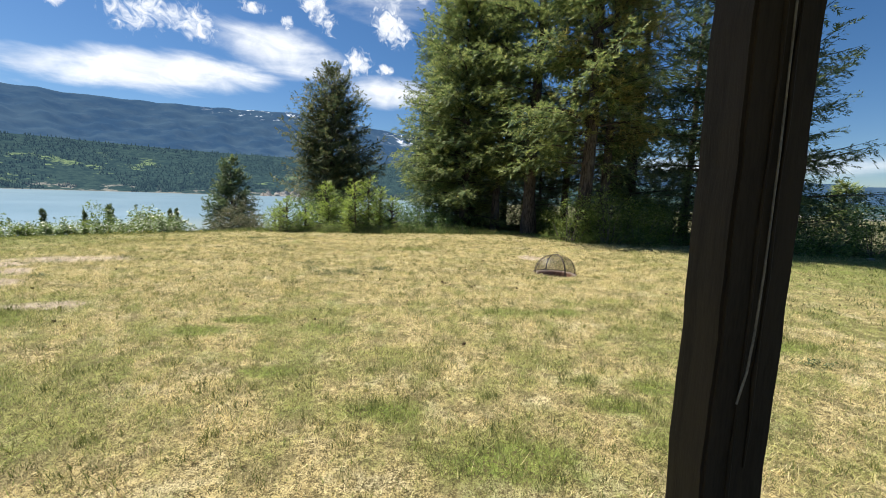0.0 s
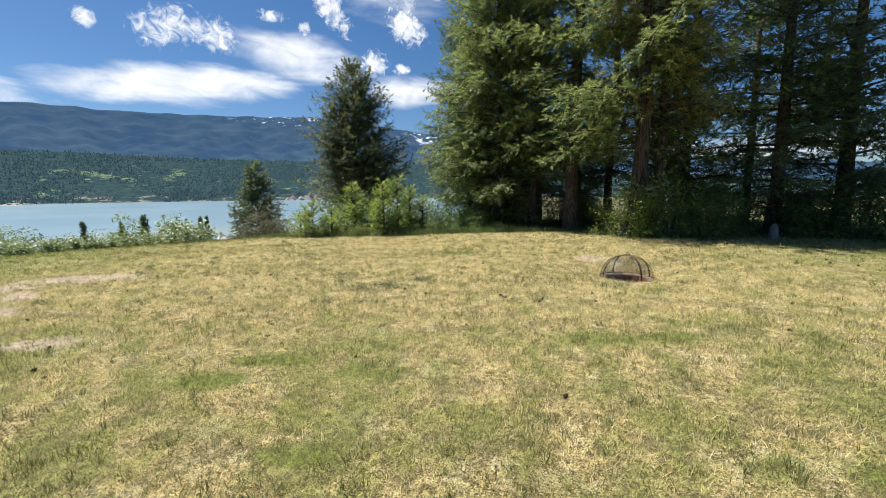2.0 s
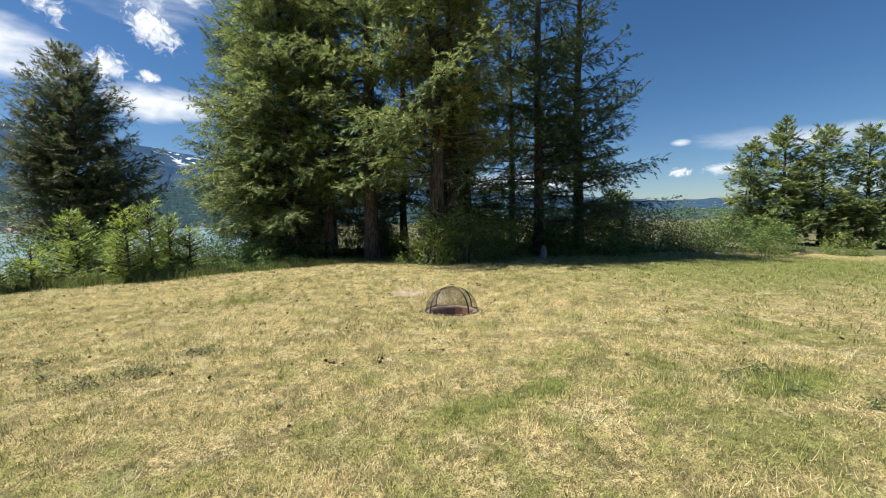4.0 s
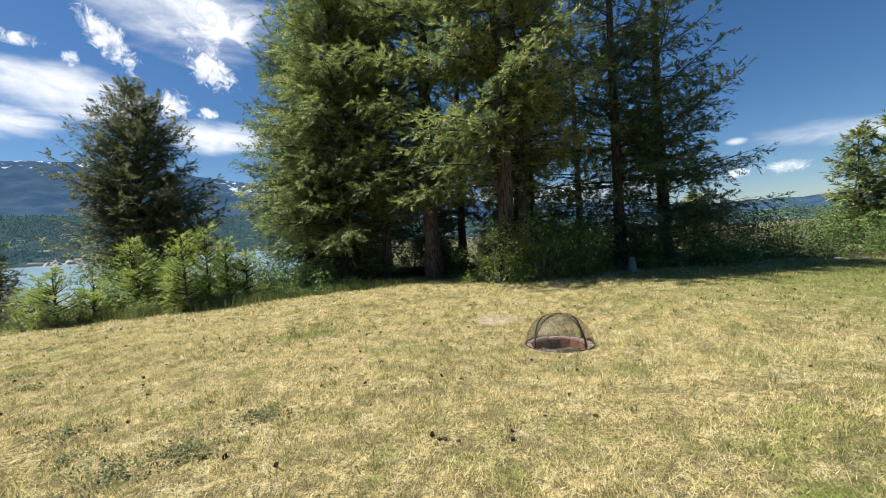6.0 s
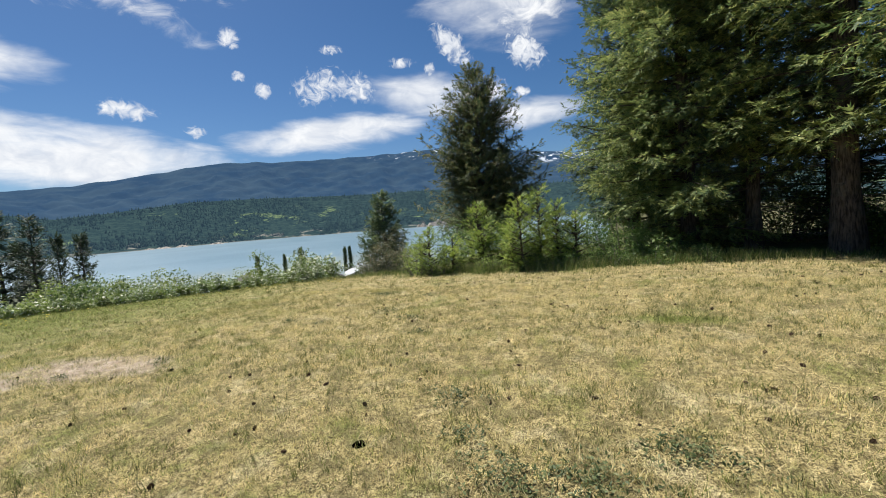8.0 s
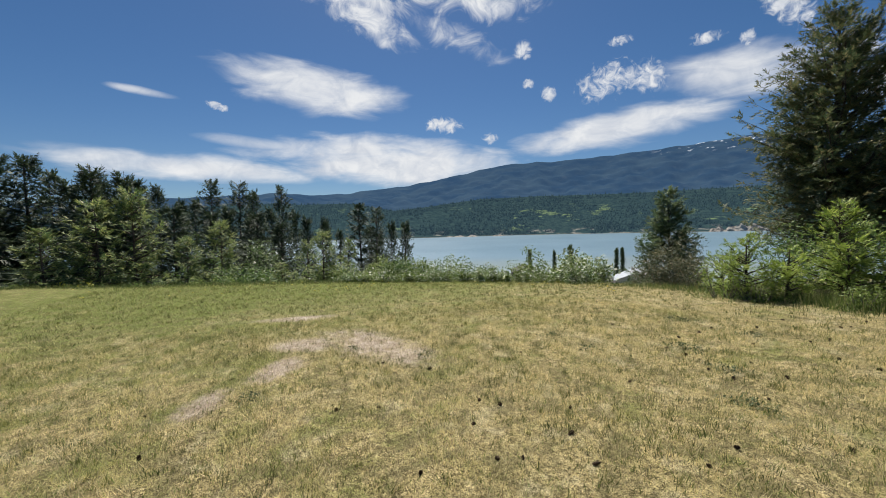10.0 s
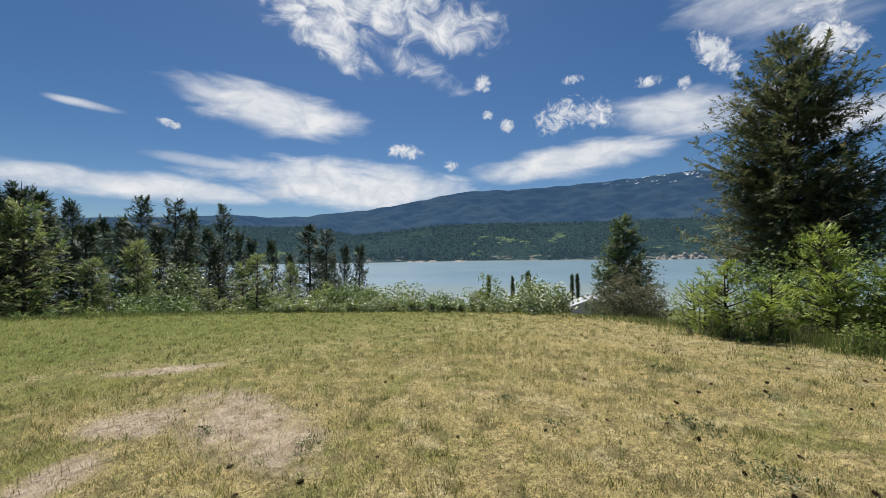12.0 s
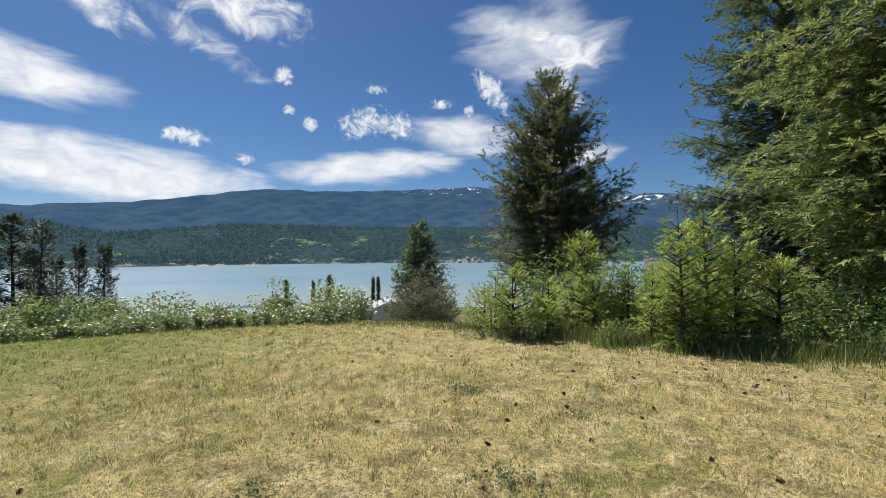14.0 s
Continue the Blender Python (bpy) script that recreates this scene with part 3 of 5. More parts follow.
def build_post():
    base = gz(0.492, 0.78)
    post = thing("porch_post", (0.492, 0.78, base), "dark-stained square wooden porch post with a loose cable", "post")
    post.rotation_euler = (0, radians(-0.8), radians(7.2))
    bm = bmesh.new()
    bmesh.ops.create_cube(bm, size=1)
    bmesh.ops.scale(bm, vec=(0.114, 0.114, 2.45), verts=bm.verts)
    bmesh.ops.translate(bm, vec=(0, 0, 1.225), verts=bm.verts)
    bmesh.ops.bevel(bm, geom=[e for e in bm.edges if abs(e.verts[0].co.z - e.verts[1].co.z) > 1], offset=0.006, segments=2, affect="EDGES")
    bmesh.ops.subdivide_edges(bm, edges=[e for e in bm.edges if abs(e.verts[0].co.z - e.verts[1].co.z) > 1], cuts=40)
    for v in bm.verts:
        v.co.x += 0.0018 * math.sin(v.co.z * 17 + v.co.y * 60) + 0.001 * math.sin(v.co.z * 41)
        v.co.y += 0.0015 * math.sin(v.co.z * 13 + v.co.x * 50)
    part("shaft", bm, POST, post)
    # split grain strips along the face
    for off, low, high in ((-0.012, 0.55, 2.4), (0.012, 1.2, 2.4)):
        rail = [((off + 0.002 * math.sin(k * 2.1), -0.0585, low + (high - low) * k / 14), 0.0018 + 0.0012 * (k % 3)) for k in range(15)]
        put_mesh("grain_ridge", smooth(raw_mesh("grain_ridge", *tubes([rail], 6))), POST, post)
    rail = [((0.004, -0.0600, 2.40), 0.0017), ((0.001, -0.0605, 2.0), 0.0017), ((0.004, -0.0610, 1.75), 0.0017), ((0.003, -0.0615, 1.56), 0.0018), ((-0.003, -0.065, 1.45), 0.0019), ((-0.012, -0.070, 1.385), 0.0019), ((-0.028, -0.076, 1.33), 0.0017)]
    put_mesh("cable", smooth(raw_mesh("cable", *tubes([rail], 6))), CABLE, post, "thin grey cable curling away from the post")


build_post()


def build_porch():
    # roof stays out of view; reaches forward to keep sun off the post
    roof = thing("porch_roof", (0, -1.3, 2.45), "unseen dark boarded porch roof that shades the post", "roof", kind="structure")
    for k in range(20):
        part("board", box_bm((0.245, 5.05, 0.05), 0.004, (-2.4 + 0.25 * k, 0.275, 0.03)), ROOFBOARD, roof)
    part("beam", box_bm((5.0, 0.12, 0.16), 0.006, (0, 2.08, 0.135)), POST, roof)


build_porch()


# ---- trees ----
def spray_set(points, ways, ups, sizes, rng, needles=3, wide=0.17, long=0.54):
    """Flat sprays of needles: thin blades on both sides of a twig, all sprays at once."""
    n = len(points)
    sides = np.cross(ways, ups)
    sides /= np.linalg.norm(sides, axis=1, keepdims=True) + 1e-9
    ups = np.cross(sides, ways)
    verts = []
    for k in range(needles):
        u = (k + 0.3) / needles
        for sgn in (-1, 1):
            lean = rng.uniform(0.45, 1.0, (n, 1))
            lift = rng.uniform(-0.45, 0.45, (n, 1))
            out = sides * sgn * lean + ways * 0.75 + ups * lift
            out /= np.linalg.norm(out, axis=1, keepdims=True)
            base = points + ways * (sizes * u)[:, None]
            size = (sizes * long * (1.15 - 0.5 * u))[:, None] * rng.uniform(0.7, 1.3, (n, 1))
            cross = np.cross(out, ups + 0.6 * sides * rng.uniform(-1, 1, (n, 1)))
            cross /= np.linalg.norm(cross, axis=1, keepdims=True) + 1e-9
            half = cross * (sizes * wide * 0.5)[:, None]
            verts.append(np.stack([base - half, base + half, base + out * size], 1))
    half = sides * (sizes * wide * 0.6)[:, None]
    verts.append(np.stack([points + ways * (sizes * 0.6)[:, None] - half, points + ways * (sizes * 0.6)[:, None] + half, points + ways * (sizes * 1.3)[:, None]], 1))
    v = np.concatenate(verts, 0).reshape(-1, 3)
    return v, np.arange(len(v)).reshape(-1, 3)


def conifer(name, place, height, radius, label, seed, leaf, bark=BARK, trunk=0.2, bare=0.4, sparse=1.0, droop=0.25, rise=0.15, blunt=0.8, spray=0.27, needles=4, gap=0.24, dead=0, dense_to=99.0, category="conifer tree", group="", step=0.078, lopsided=0.0, lean=0.0, full=1.25):
    rng = np.random.RandomState(seed)
    tree = thing(name, place, label, category, group)
    rail = []
    for k in range(13):
        h = height * k / 12 * 0.985
        flare = 1.0 + 0.45 * math.exp(-h / 0.35)
        rail.append(((0.03 * h * lean + 0.05 * math.sin(h * 0.6 + seed), 0.04 * math.sin(h * 0.5 + seed * 2), h - (0.25 if k == 0 else 0)), trunk * flare * (1 - 0.94 * (h / height) ** 1.1)))
    put_mesh("trunk", smooth(raw_mesh("trunk", *tubes([rail], 12))), bark, tree)
    limbs, pts, ways, ups, sizes = [], [], [], [], []
    h = bare
    while h < height * 0.985:
        q = (h - bare) / (height - bare)
        reach = radius * (1 - q**full) ** blunt * (0.72 + 0.28 * min(1, q * 9))
        for k in range(max(3, int(rng.uniform(4.2, 7.2)))):
            a = rng.uniform(0, 2 * math.pi)
            length = reach * rng.uniform(0.55, 1.12) * (1 + lopsided * math.cos(a))
            if length < 0.12 or rng.rand() > sparse:
                continue
            start = np.array([0.03 * h * lean, 0.0, h + rng.uniform(-0.1, 0.1)])
            flat = np.array([math.cos(a), math.sin(a), 0.0])
            up = rise + 0.55 * q + rng.uniform(-0.1, 0.1)
            fall = droop * (1.15 - q) + rng.uniform(-0.06, 0.1)
            bend = rng.uniform(-0.25, 0.25)
            across = np.array([-flat[1], flat[0], 0.0])

            def along(u):
                return start + flat * length * u + across * length * bend * u * u + np.array([0, 0, length * (up * u - fall * u * u + 0.12 * u**4)])

            limbs.append([(along(0.0), 0.012 + 0.011 * length), (along(0.5), 0.008 + 0.006 * length), (along(0.97), 0.003)])
            thin = 1.0 if h < dense_to else 0.4
            count = max(3, int(length / (step * 1.25) * thin))
            for i in range(count):
                u = 0.12 + 0.88 * (i + rng.rand()) / count
                here = along(u)
                way = along(min(u + 0.05, 1.05)) - along(u - 0.05)
                way /= np.linalg.norm(way)
                side = np.cross(way, (0, 0, 1.0)) * (1 if i % 2 else -1)
                out = way * rng.uniform(0.5, 0.9) + side * rng.uniform(0.4, 1.0) + np.array([0, 0, rng.uniform(-0.75, 0.25)])
                out /= np.linalg.norm(out)
                twig = (length * 0.36 * (1.10 - u) + 0.14) * rng.uniform(0.55, 1.25)
                few = max(2, int(twig / (spray * 0.42)))
                v = (np.arange(few) + rng.uniform(0, 1, few)) / few
                place_on = here + out * (twig * v)[:, None] + np.array([0, 0, -0.22 * twig]) * (v * v)[:, None]
                turn = out + rng.normal(0, 0.38, (few, 3))
                pts.extend(place_on)
                ways.extend(turn / np.linalg.norm(turn, axis=1, keepdims=True))
                ups.extend(np.stack([rng.uniform(-0.5, 0.5, few), rng.uniform(-0.5, 0.5, few), np.ones(few)], 1))
                sizes.extend(spray * rng.uniform(0.6, 1.2, few) * (0.78 + 0.22 * min(1, length)))
            pts.append(along(0.95)), ways.append((along(1.0) - along(0.9)) / np.linalg.norm(along(1.0) - along(0.9))), ups.append((0, 0, 1.0)), sizes.append(spray)
        h += gap * rng.uniform(0.8, 1.25) * (1.0 if h < dense_to else 1.5)
    for k in range(dead):
        a, z = rng.uniform(0, 6.283), rng.uniform(0.8, max(bare + 2.0, 2.0))
        length = rng.uniform(0.5, 1.5)
        p = Vector((0, 0, z))
        way = Vector((math.cos(a), math.sin(a), rng.uniform(-0.35, 0.2)))
        limbs.append([(p, 0.014), (p + way * length * 0.6, 0.008), (p + way * length + Vector((0, 0, -0.1)), 0.003)])
        for _ in range(3):
            b = p + way * length * rng.uniform(0.3, 0.9)
            side = Vector((rng.uniform(-1, 1), rng.uniform(-1, 1), rng.uniform(-0.5, 0.2))) * 0.35
            limbs.append([(b, 0.005), (b + side, 0.002)])
    if limbs:
        tagged(put_mesh("branchwork", smooth(raw_mesh("branchwork", *tubes(limbs, 5))), bark, tree), kind="stuff")
    v, f = spray_set(np.array(pts), np.array(ways), np.array(ups, float), np.array(sizes), rng, needles)
    put_mesh("crown", raw_mesh("crown", v, f), leaf, tree)
    return tree


def leaf_cloud(points, size, rng, narrow=0.5):
    """Folded leaves at the points, turned at random but mostly facing up and out."""
    n = len(points)
    way = rng.normal(0, 1, (n, 3))
    way[:, 2] = way[:, 2] * 0.6 + 0.1
    way /= np.linalg.norm(way, axis=1, keepdims=True)
    side = np.cross(way, rng.normal(0, 0.5, (n, 3)) + (0, 0, 1.0))
    side /= np.linalg.norm(side, axis=1, keepdims=True) + 1e-9
    s = (size * rng.uniform(0.6, 1.3, n))[:, None]
    v = np.stack([points, points + way * s * 0.5 - side * s * narrow * 0.5, points + way * s, points + way * s * 0.5 + side * s * narrow * 0.5], 1)
    return v.reshape(-1, 3), np.arange(n * 4).reshape(-1, 4)


def shrub(name, place, wide, tall, label, seed, leaf, leaves=2600, size=0.075, bark=BARK_GREY, blossom=0, category="shrub", group="", stems=16, narrow=0.5, shape=0.5):
    """A bush of many stems, whose leaves gather round lobes of uneven size."""
    rng = np.random.RandomState(seed)
    bush = thing(name, place, label, category, group)
    rails, lobes = [], []
    for k in range(stems):
        a, r = rng.uniform(0, 6.283), math.sqrt(rng.uniform(0, 1))
        top = Vector((math.cos(a) * r * wide * 0.78, math.sin(a) * r * wide * 0.78, tall * (1 - shape * r * r) * rng.uniform(0.45, 0.92)))
        foot = Vector((math.cos(a) * r * wide * 0.22, math.sin(a) * r * wide * 0.22, -0.1))
        mid = foot.lerp(top, 0.5) + Vector((rng.uniform(-1, 1), rng.uniform(-1, 1), 0)) * 0.06
        rails.append([(foot, 0.014 + 0.006 * tall), (mid, 0.010), (top, 0.004)])
        lobes.append((top, rng.uniform(0.22, 0.42) * min(wide, tall)))
        lobes.append((foot.lerp(top, rng.uniform(0.4, 0.75)) + Vector((rng.uniform(-1, 1), rng.uniform(-1, 1), 0)) * wide * 0.15, rng.uniform(0.18, 0.32) * min(wide, tall)))
        lobes.append((foot.lerp(top, rng.uniform(0.12, 0.4)) + Vector((math.cos(a), math.sin(a), 0)) * wide * rng.uniform(0.2, 0.55), rng.uniform(0.20, 0.30) * min(wide, tall)))
    tagged(put_mesh("branchwork", smooth(raw_mesh("branchwork", *tubes(rails, 5))), bark, bush), kind="stuff")
    pick = rng.randint(0, len(lobes), leaves)
    centre = np.array([tuple(c) for c, _ in lobes])[pick]
    rad = np.array([r for _, r in lobes])[pick]
    way = rng.normal(0, 1, (leaves, 3))
    way /= np.linalg.norm(way, axis=1, keepdims=True)
    p = centre + way * (rad * rng.uniform(0.25, 1.1, leaves) ** 0.6)[:, None] * (1, 1, 0.85)
    p[:, 2] = np.maximum(p[:, 2], 0.03)
    put_mesh("leaves", raw_mesh("leaves", *leaf_cloud(p, np.full(leaves, size), rng, narrow)), leaf, bush)
    if blossom:
        q = p[rng.randint(0, leaves, blossom)] + way[:blossom] * 0.05 + (0, 0, 0.03)
        put_mesh("blossoms", raw_mesh("blossoms", *leaf_cloud(q, np.full(blossom, size * 1.1), rng, 0.9)), BLOSSOM, bush, "white blossom clusters")
    return bush


def on(x, y, sink=0.0):
    return (x, y, gz(x, y) - sink)


# the wood beside the lawn
conifer("fir_tree", on(-1.3, 18.9), 16.5, 3.35, "tall green fir with branches down to the grass", 1, FIR, trunk=0.21, bare=0.35, droop=0.30, dense_to=9.8, gap=0.19, step=0.068, group="firs of the wood", dead=10, spray=0.22, needles=3)
# rear and shaded firs take FIR_DARK, so some shade is in their colour
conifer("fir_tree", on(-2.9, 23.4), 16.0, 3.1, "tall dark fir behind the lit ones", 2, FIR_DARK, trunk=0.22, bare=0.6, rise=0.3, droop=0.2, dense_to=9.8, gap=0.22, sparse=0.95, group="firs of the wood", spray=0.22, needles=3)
conifer("fir_tree", on(1.5, 16.7), 17.0, 3.0, "tall fir with a thick bare lower trunk", 3, FIR, trunk=0.25, bare=2.5, droop=0.35, dense_to=9.8, sparse=0.52, gap=0.22, group="firs of the wood", dead=26, spray=0.22, needles=3)
conifer("fir_tree", on(0.2, 18.3), 14.0, 2.4, "slender shaded fir with a dark trunk", 4, FIR_DARK, trunk=0.17, bare=1.9, dense_to=9.8, sparse=0.6, group="firs of the wood", dead=26, spray=0.22, needles=3)
conifer("fir_tree", on(3.15, 14.5), 17.0, 3.1, "large fir with a reddish trunk and golden branch ends", 5, FIR, trunk=0.24, bare=2.7, droop=0.3, dense_to=9.8, sparse=0.5, gap=0.23, group="firs of the wood", dead=22, spray=0.22, needles=3)
# added tree: its gold stands for a sunlit bough of the large fir
conifer("fir_tree", on(3.85, 14.9), 15.5, 2.5, "added fir with thin upper branches coloured golden-green as if sunlit", 6, FIR_SUNLIT, trunk=0.17, bare=3.4, droop=0.2, dense_to=9.8, sparse=0.6, group="firs of the wood", dead=22, spray=0.22, needles=3)
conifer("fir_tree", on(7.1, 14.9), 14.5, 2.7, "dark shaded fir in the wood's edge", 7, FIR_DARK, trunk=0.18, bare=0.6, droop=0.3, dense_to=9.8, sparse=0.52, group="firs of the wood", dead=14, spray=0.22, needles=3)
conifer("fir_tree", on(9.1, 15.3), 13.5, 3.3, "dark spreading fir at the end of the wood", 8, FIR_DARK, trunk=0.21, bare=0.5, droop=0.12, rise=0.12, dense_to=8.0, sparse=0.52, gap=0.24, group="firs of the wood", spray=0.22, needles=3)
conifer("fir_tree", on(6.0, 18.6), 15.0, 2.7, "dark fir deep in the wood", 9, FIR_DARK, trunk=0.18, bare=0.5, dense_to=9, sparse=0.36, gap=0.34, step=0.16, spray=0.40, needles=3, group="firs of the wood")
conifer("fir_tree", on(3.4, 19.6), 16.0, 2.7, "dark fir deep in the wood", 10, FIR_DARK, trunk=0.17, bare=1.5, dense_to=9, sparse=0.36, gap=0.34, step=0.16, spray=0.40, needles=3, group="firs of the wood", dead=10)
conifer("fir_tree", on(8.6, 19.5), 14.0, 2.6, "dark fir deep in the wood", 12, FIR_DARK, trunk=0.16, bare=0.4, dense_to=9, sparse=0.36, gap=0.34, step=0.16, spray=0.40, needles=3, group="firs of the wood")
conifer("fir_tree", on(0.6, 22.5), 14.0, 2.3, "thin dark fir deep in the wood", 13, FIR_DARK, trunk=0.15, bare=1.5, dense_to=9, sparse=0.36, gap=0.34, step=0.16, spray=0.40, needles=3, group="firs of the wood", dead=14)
for k, (x, y, h, r) in enumerate(((2.3, 20.6, 6.5, 2.2), (4.7, 17.8, 6.0, 1.9), (6.4, 20.8, 7.0, 2.3), (-0.9, 22.8, 6.0, 2.0))):
    conifer("fir_tree", on(x, y), h, r, "low dark fir filling the shade of the wood", 140 + k, FIR_DARK, trunk=0.09, bare=0.2, sparse=0.9, gap=0.28, step=0.15, spray=0.36, needles=3, group="firs of the wood")
# the tree that stands alone past the lawn
conifer("pine_tree", on(-10.6, 26.0, 0.1), 9.4 - gz(-10.6, 26.0), 3.45, "lone dark pine with a dense rounded pointed crown", 21, PINE, trunk=0.22, bare=1.4, rise=0.38, droop=0.12, blunt=0.80, full=1.75, spray=0.29, needles=3, gap=0.18, sparse=0.9, step=0.085)
conifer("pine_tree", on(-26.3, 38.6, 0.1), 4.7 - gz(-26.3, 38.6), 3.7, "dark conical fir below the lawn", 22, FIR_DARK, trunk=0.18, bare=0.8, rise=0.3, droop=0.15, blunt=0.85, spray=0.46, needles=4, gap=0.24, step=0.13)
# saplings at the lawn's edge
for k, (x, y, top, rad) in enumerate(((-7.37, 17.5, 2.1, 0.95), (-7.0, 16.9, 1.2, 0.6), (-8.3, 15.8, 1.3, 0.75), (-8.9, 16.3, 1.05, 0.7), (-7.8, 16.3, 1.0, 0.6), (-9.6, 17.0, 0.85, 0.6), (-5.45, 15.8, 2.3, 0.66), (-5.05, 16.4, 2.45, 0.75), (-4.6, 16.6, 1.9, 0.75), (-5.85, 16.3, 1.3, 0.5), (-4.1, 16.5, 1.5, 0.65), (-6.5, 17.7, 1.3, 0.6))):
    conifer("sapling", on(x, y, 0.03), top - gz(x, y), rad * 0.85, "bright yellow-green young fir sapling", 40 + k, SAPLING, trunk=0.035, bare=0.12, rise=0.34, droop=0.1, spray=0.17, needles=3, gap=0.125, sparse=0.9, blunt=1.0, category="sapling", group="saplings at the lawn's edge", step=0.075)
for k, (x, y, w, t) in enumerate(((-8.75, 15.75, 0.75, 1.15), (-8.0, 15.6, 0.6, 0.8), (-6.4, 15.8, 0.5, 0.5), (-5.2, 15.9, 0.55, 0.5), (-4.2, 15.9, 0.6, 0.5), (-3.2, 15.9, 0.65, 0.45), (-2.2, 16.0, 0.7, 0.45), (-1.1, 16.2, 0.6, 0.4))):
    shrub("low_shrub", on(x, y, 0.03), w, t, "low soft green shrub at the foot of the saplings", 260 + k, SHRUB_LIGHT if k < 4 else SHRUB, 1500, 0.05, group="low shrubs at the lawn's edge")
for k, (x, y, w, t) in enumerate(((-3.0, 17.4, 1.1, 1.5), (-4.2, 18.6, 1.2, 1.5), (-2.4, 16.7, 0.9, 0.9), (-6.2, 18.4, 1.0, 1.6), (-5.2, 18.2, 0.9, 1.7), (-7.4, 19.0, 1.2, 2.2), (-8.7, 18.4, 1.1, 2.0))):
    shrub("undergrowth_bush", on(x, y, 0.05), w, t, "dense dark green leafy bush under the firs", 270 + k, SHRUB, 4200, 0.075, group="bushes under the firs", shape=0.25)
shrub("juniper", on(-18.5, 28.8), 2.1, 1.25 - gz(-18.5, 28.8), "brownish green juniper bush below the lawn", 60, JUNIPER, 11000, 0.16, category="juniper", narrow=0.35)
shrub("juniper", on(-20.2, 29.2), 1.9, 0.75 - gz(-20.2, 29.2), "brownish green juniper bush below the lawn", 61, JUNIPER, 7000, 0.16, category="juniper", narrow=0.35)
# undergrowth of the wood
# first three bushes have lighter leaves in place of sun falling on them
for k, (x, y, w, t) in enumerate(((2.6, 14.0, 0.95, 1.3), (3.8, 13.7, 1.0, 1.4), (4.9, 13.9, 0.95, 1.3), (6.2, 14.9, 0.9, 1.3), (7.6, 14.2, 0.9, 0.9), (2.2, 17.5, 0.8, 1.0), (5.5, 16.6, 1.0, 1.3))):
    shrub("undergrowth_bush", on(x, y, 0.05), w * 1.15, t * 1.35, "dense green leafy bush under the firs", 70 + k, SHRUB_LIGHT if k < 3 else SHRUB, 5200, 0.07, group="bushes under the firs", shape=0.25)
for k, (x, y, w, t) in enumerate(((-0.6, 21.2, 1.5, 2.2), (1.4, 20.6, 1.4, 2.0), (3.2, 21.8, 1.6, 2.4), (5.2, 20.6, 1.5, 2.2), (7.4, 20.4, 1.5, 2.2), (9.8, 18.4, 1.5, 2.0), (2.4, 18.4, 1.0, 1.2))):
    shrub("undergrowth_bush", on(x, y, 0.05), w, t, "tangled dark green thicket deep in the wood", 280 + k, SHRUB, 3000, 0.10, group="bushes under the firs", shape=0.2)
for k, (x, y, w, t) in enumerate(((9.0, 14.2, 1.3, 1.3), (11.0, 14.9, 1.4, 1.6), (12.9, 15.2, 1.2, 1.4), (14.6, 15.3, 1.3, 1.7), (16.6, 15.3, 1.4, 1.4), (19.4, 14.8, 1.3, 1.3))):
    shrub("hedge_bush", on(x, y, 0.05), w * 1.2, t * 1.4, "dark green leafy bush in a row beside the lawn", 80 + k, SHRUB, 4600, 0.09, group="bushes beside the lawn", shape=0.3)
shrub("hedge_bush", on(17.6, 13.8, 0.03), 1.1, 1.15, "bright yellow-green leafy bush beside the lawn", 90, SHRUB_LIGHT, 3000, 0.07, group="bushes beside the lawn")
shrub("hedge_bush", on(20.8, 12.9, 0.03), 1.0, 1.1, "bright yellow-green leafy bush beside the lawn", 91, SHRUB_LIGHT, 2600, 0.07, group="bushes beside the lawn")
for k, (x, y, h, r) in enumerate(((22.4, 17.8, 5.6, 1.7), (23.3, 16.7, 6.4, 1.7), (24.4, 15.6, 6.0, 1.9), (25.6, 14.3, 5.8, 1.9), (26.4, 12.6, 6.4, 2.0), (15.8, 20.5, 2.9, 1.1))):
    conifer("fir_tree", on(x, y), h, r, "olive green fir behind the bushes", 100 + k, FIR, trunk=0.12, bare=0.3, sparse=0.95, gap=0.24, step=0.13, spray=0.42, group="firs beyond the bushes")

# the tree line and thicket to the lake side
base_fir = conifer("fir_tree", on(-34, 6.5, 0.2), 7.2, 1.6, "dark fir in the tree line below the lawn", 120, FIR_FAR, trunk=0.13, bare=0.3, sparse=1.0, gap=0.21, step=0.15, spray=0.39, needles=3, droop=0.32, blunt=0.9, group="firs below the lawn")
base_thin = conifer("fir_tree", on(-41, 17, 0.2), 10.0, 1.5, "tall thin-topped fir in the tree line below the lawn", 121, FIR_FAR, trunk=0.14, bare=1.2, sparse=0.85, gap=0.26, step=0.14, spray=0.38, needles=3, rise=0.25, blunt=0.6, group="firs below the lawn")
base_young = conifer("fir_tree", on(-26.5, 9.6, 0.1), 3.6, 1.25, "fresh green young fir in front of the tree line", 122, FIR, trunk=0.06, bare=0.2, gap=0.22, step=0.13, spray=0.30, needles=3, group="young firs below the lawn")


def ahead(az, far):
    return -4.4 - far * math.sin(radians(az)), 7.0 + far * math.cos(radians(az))
SIZES = {"fir": (base_fir, 7.2, 1.6), "thin": (base_thin, 10.0, 1.5), "young": (base_young, 3.6, 1.25)}


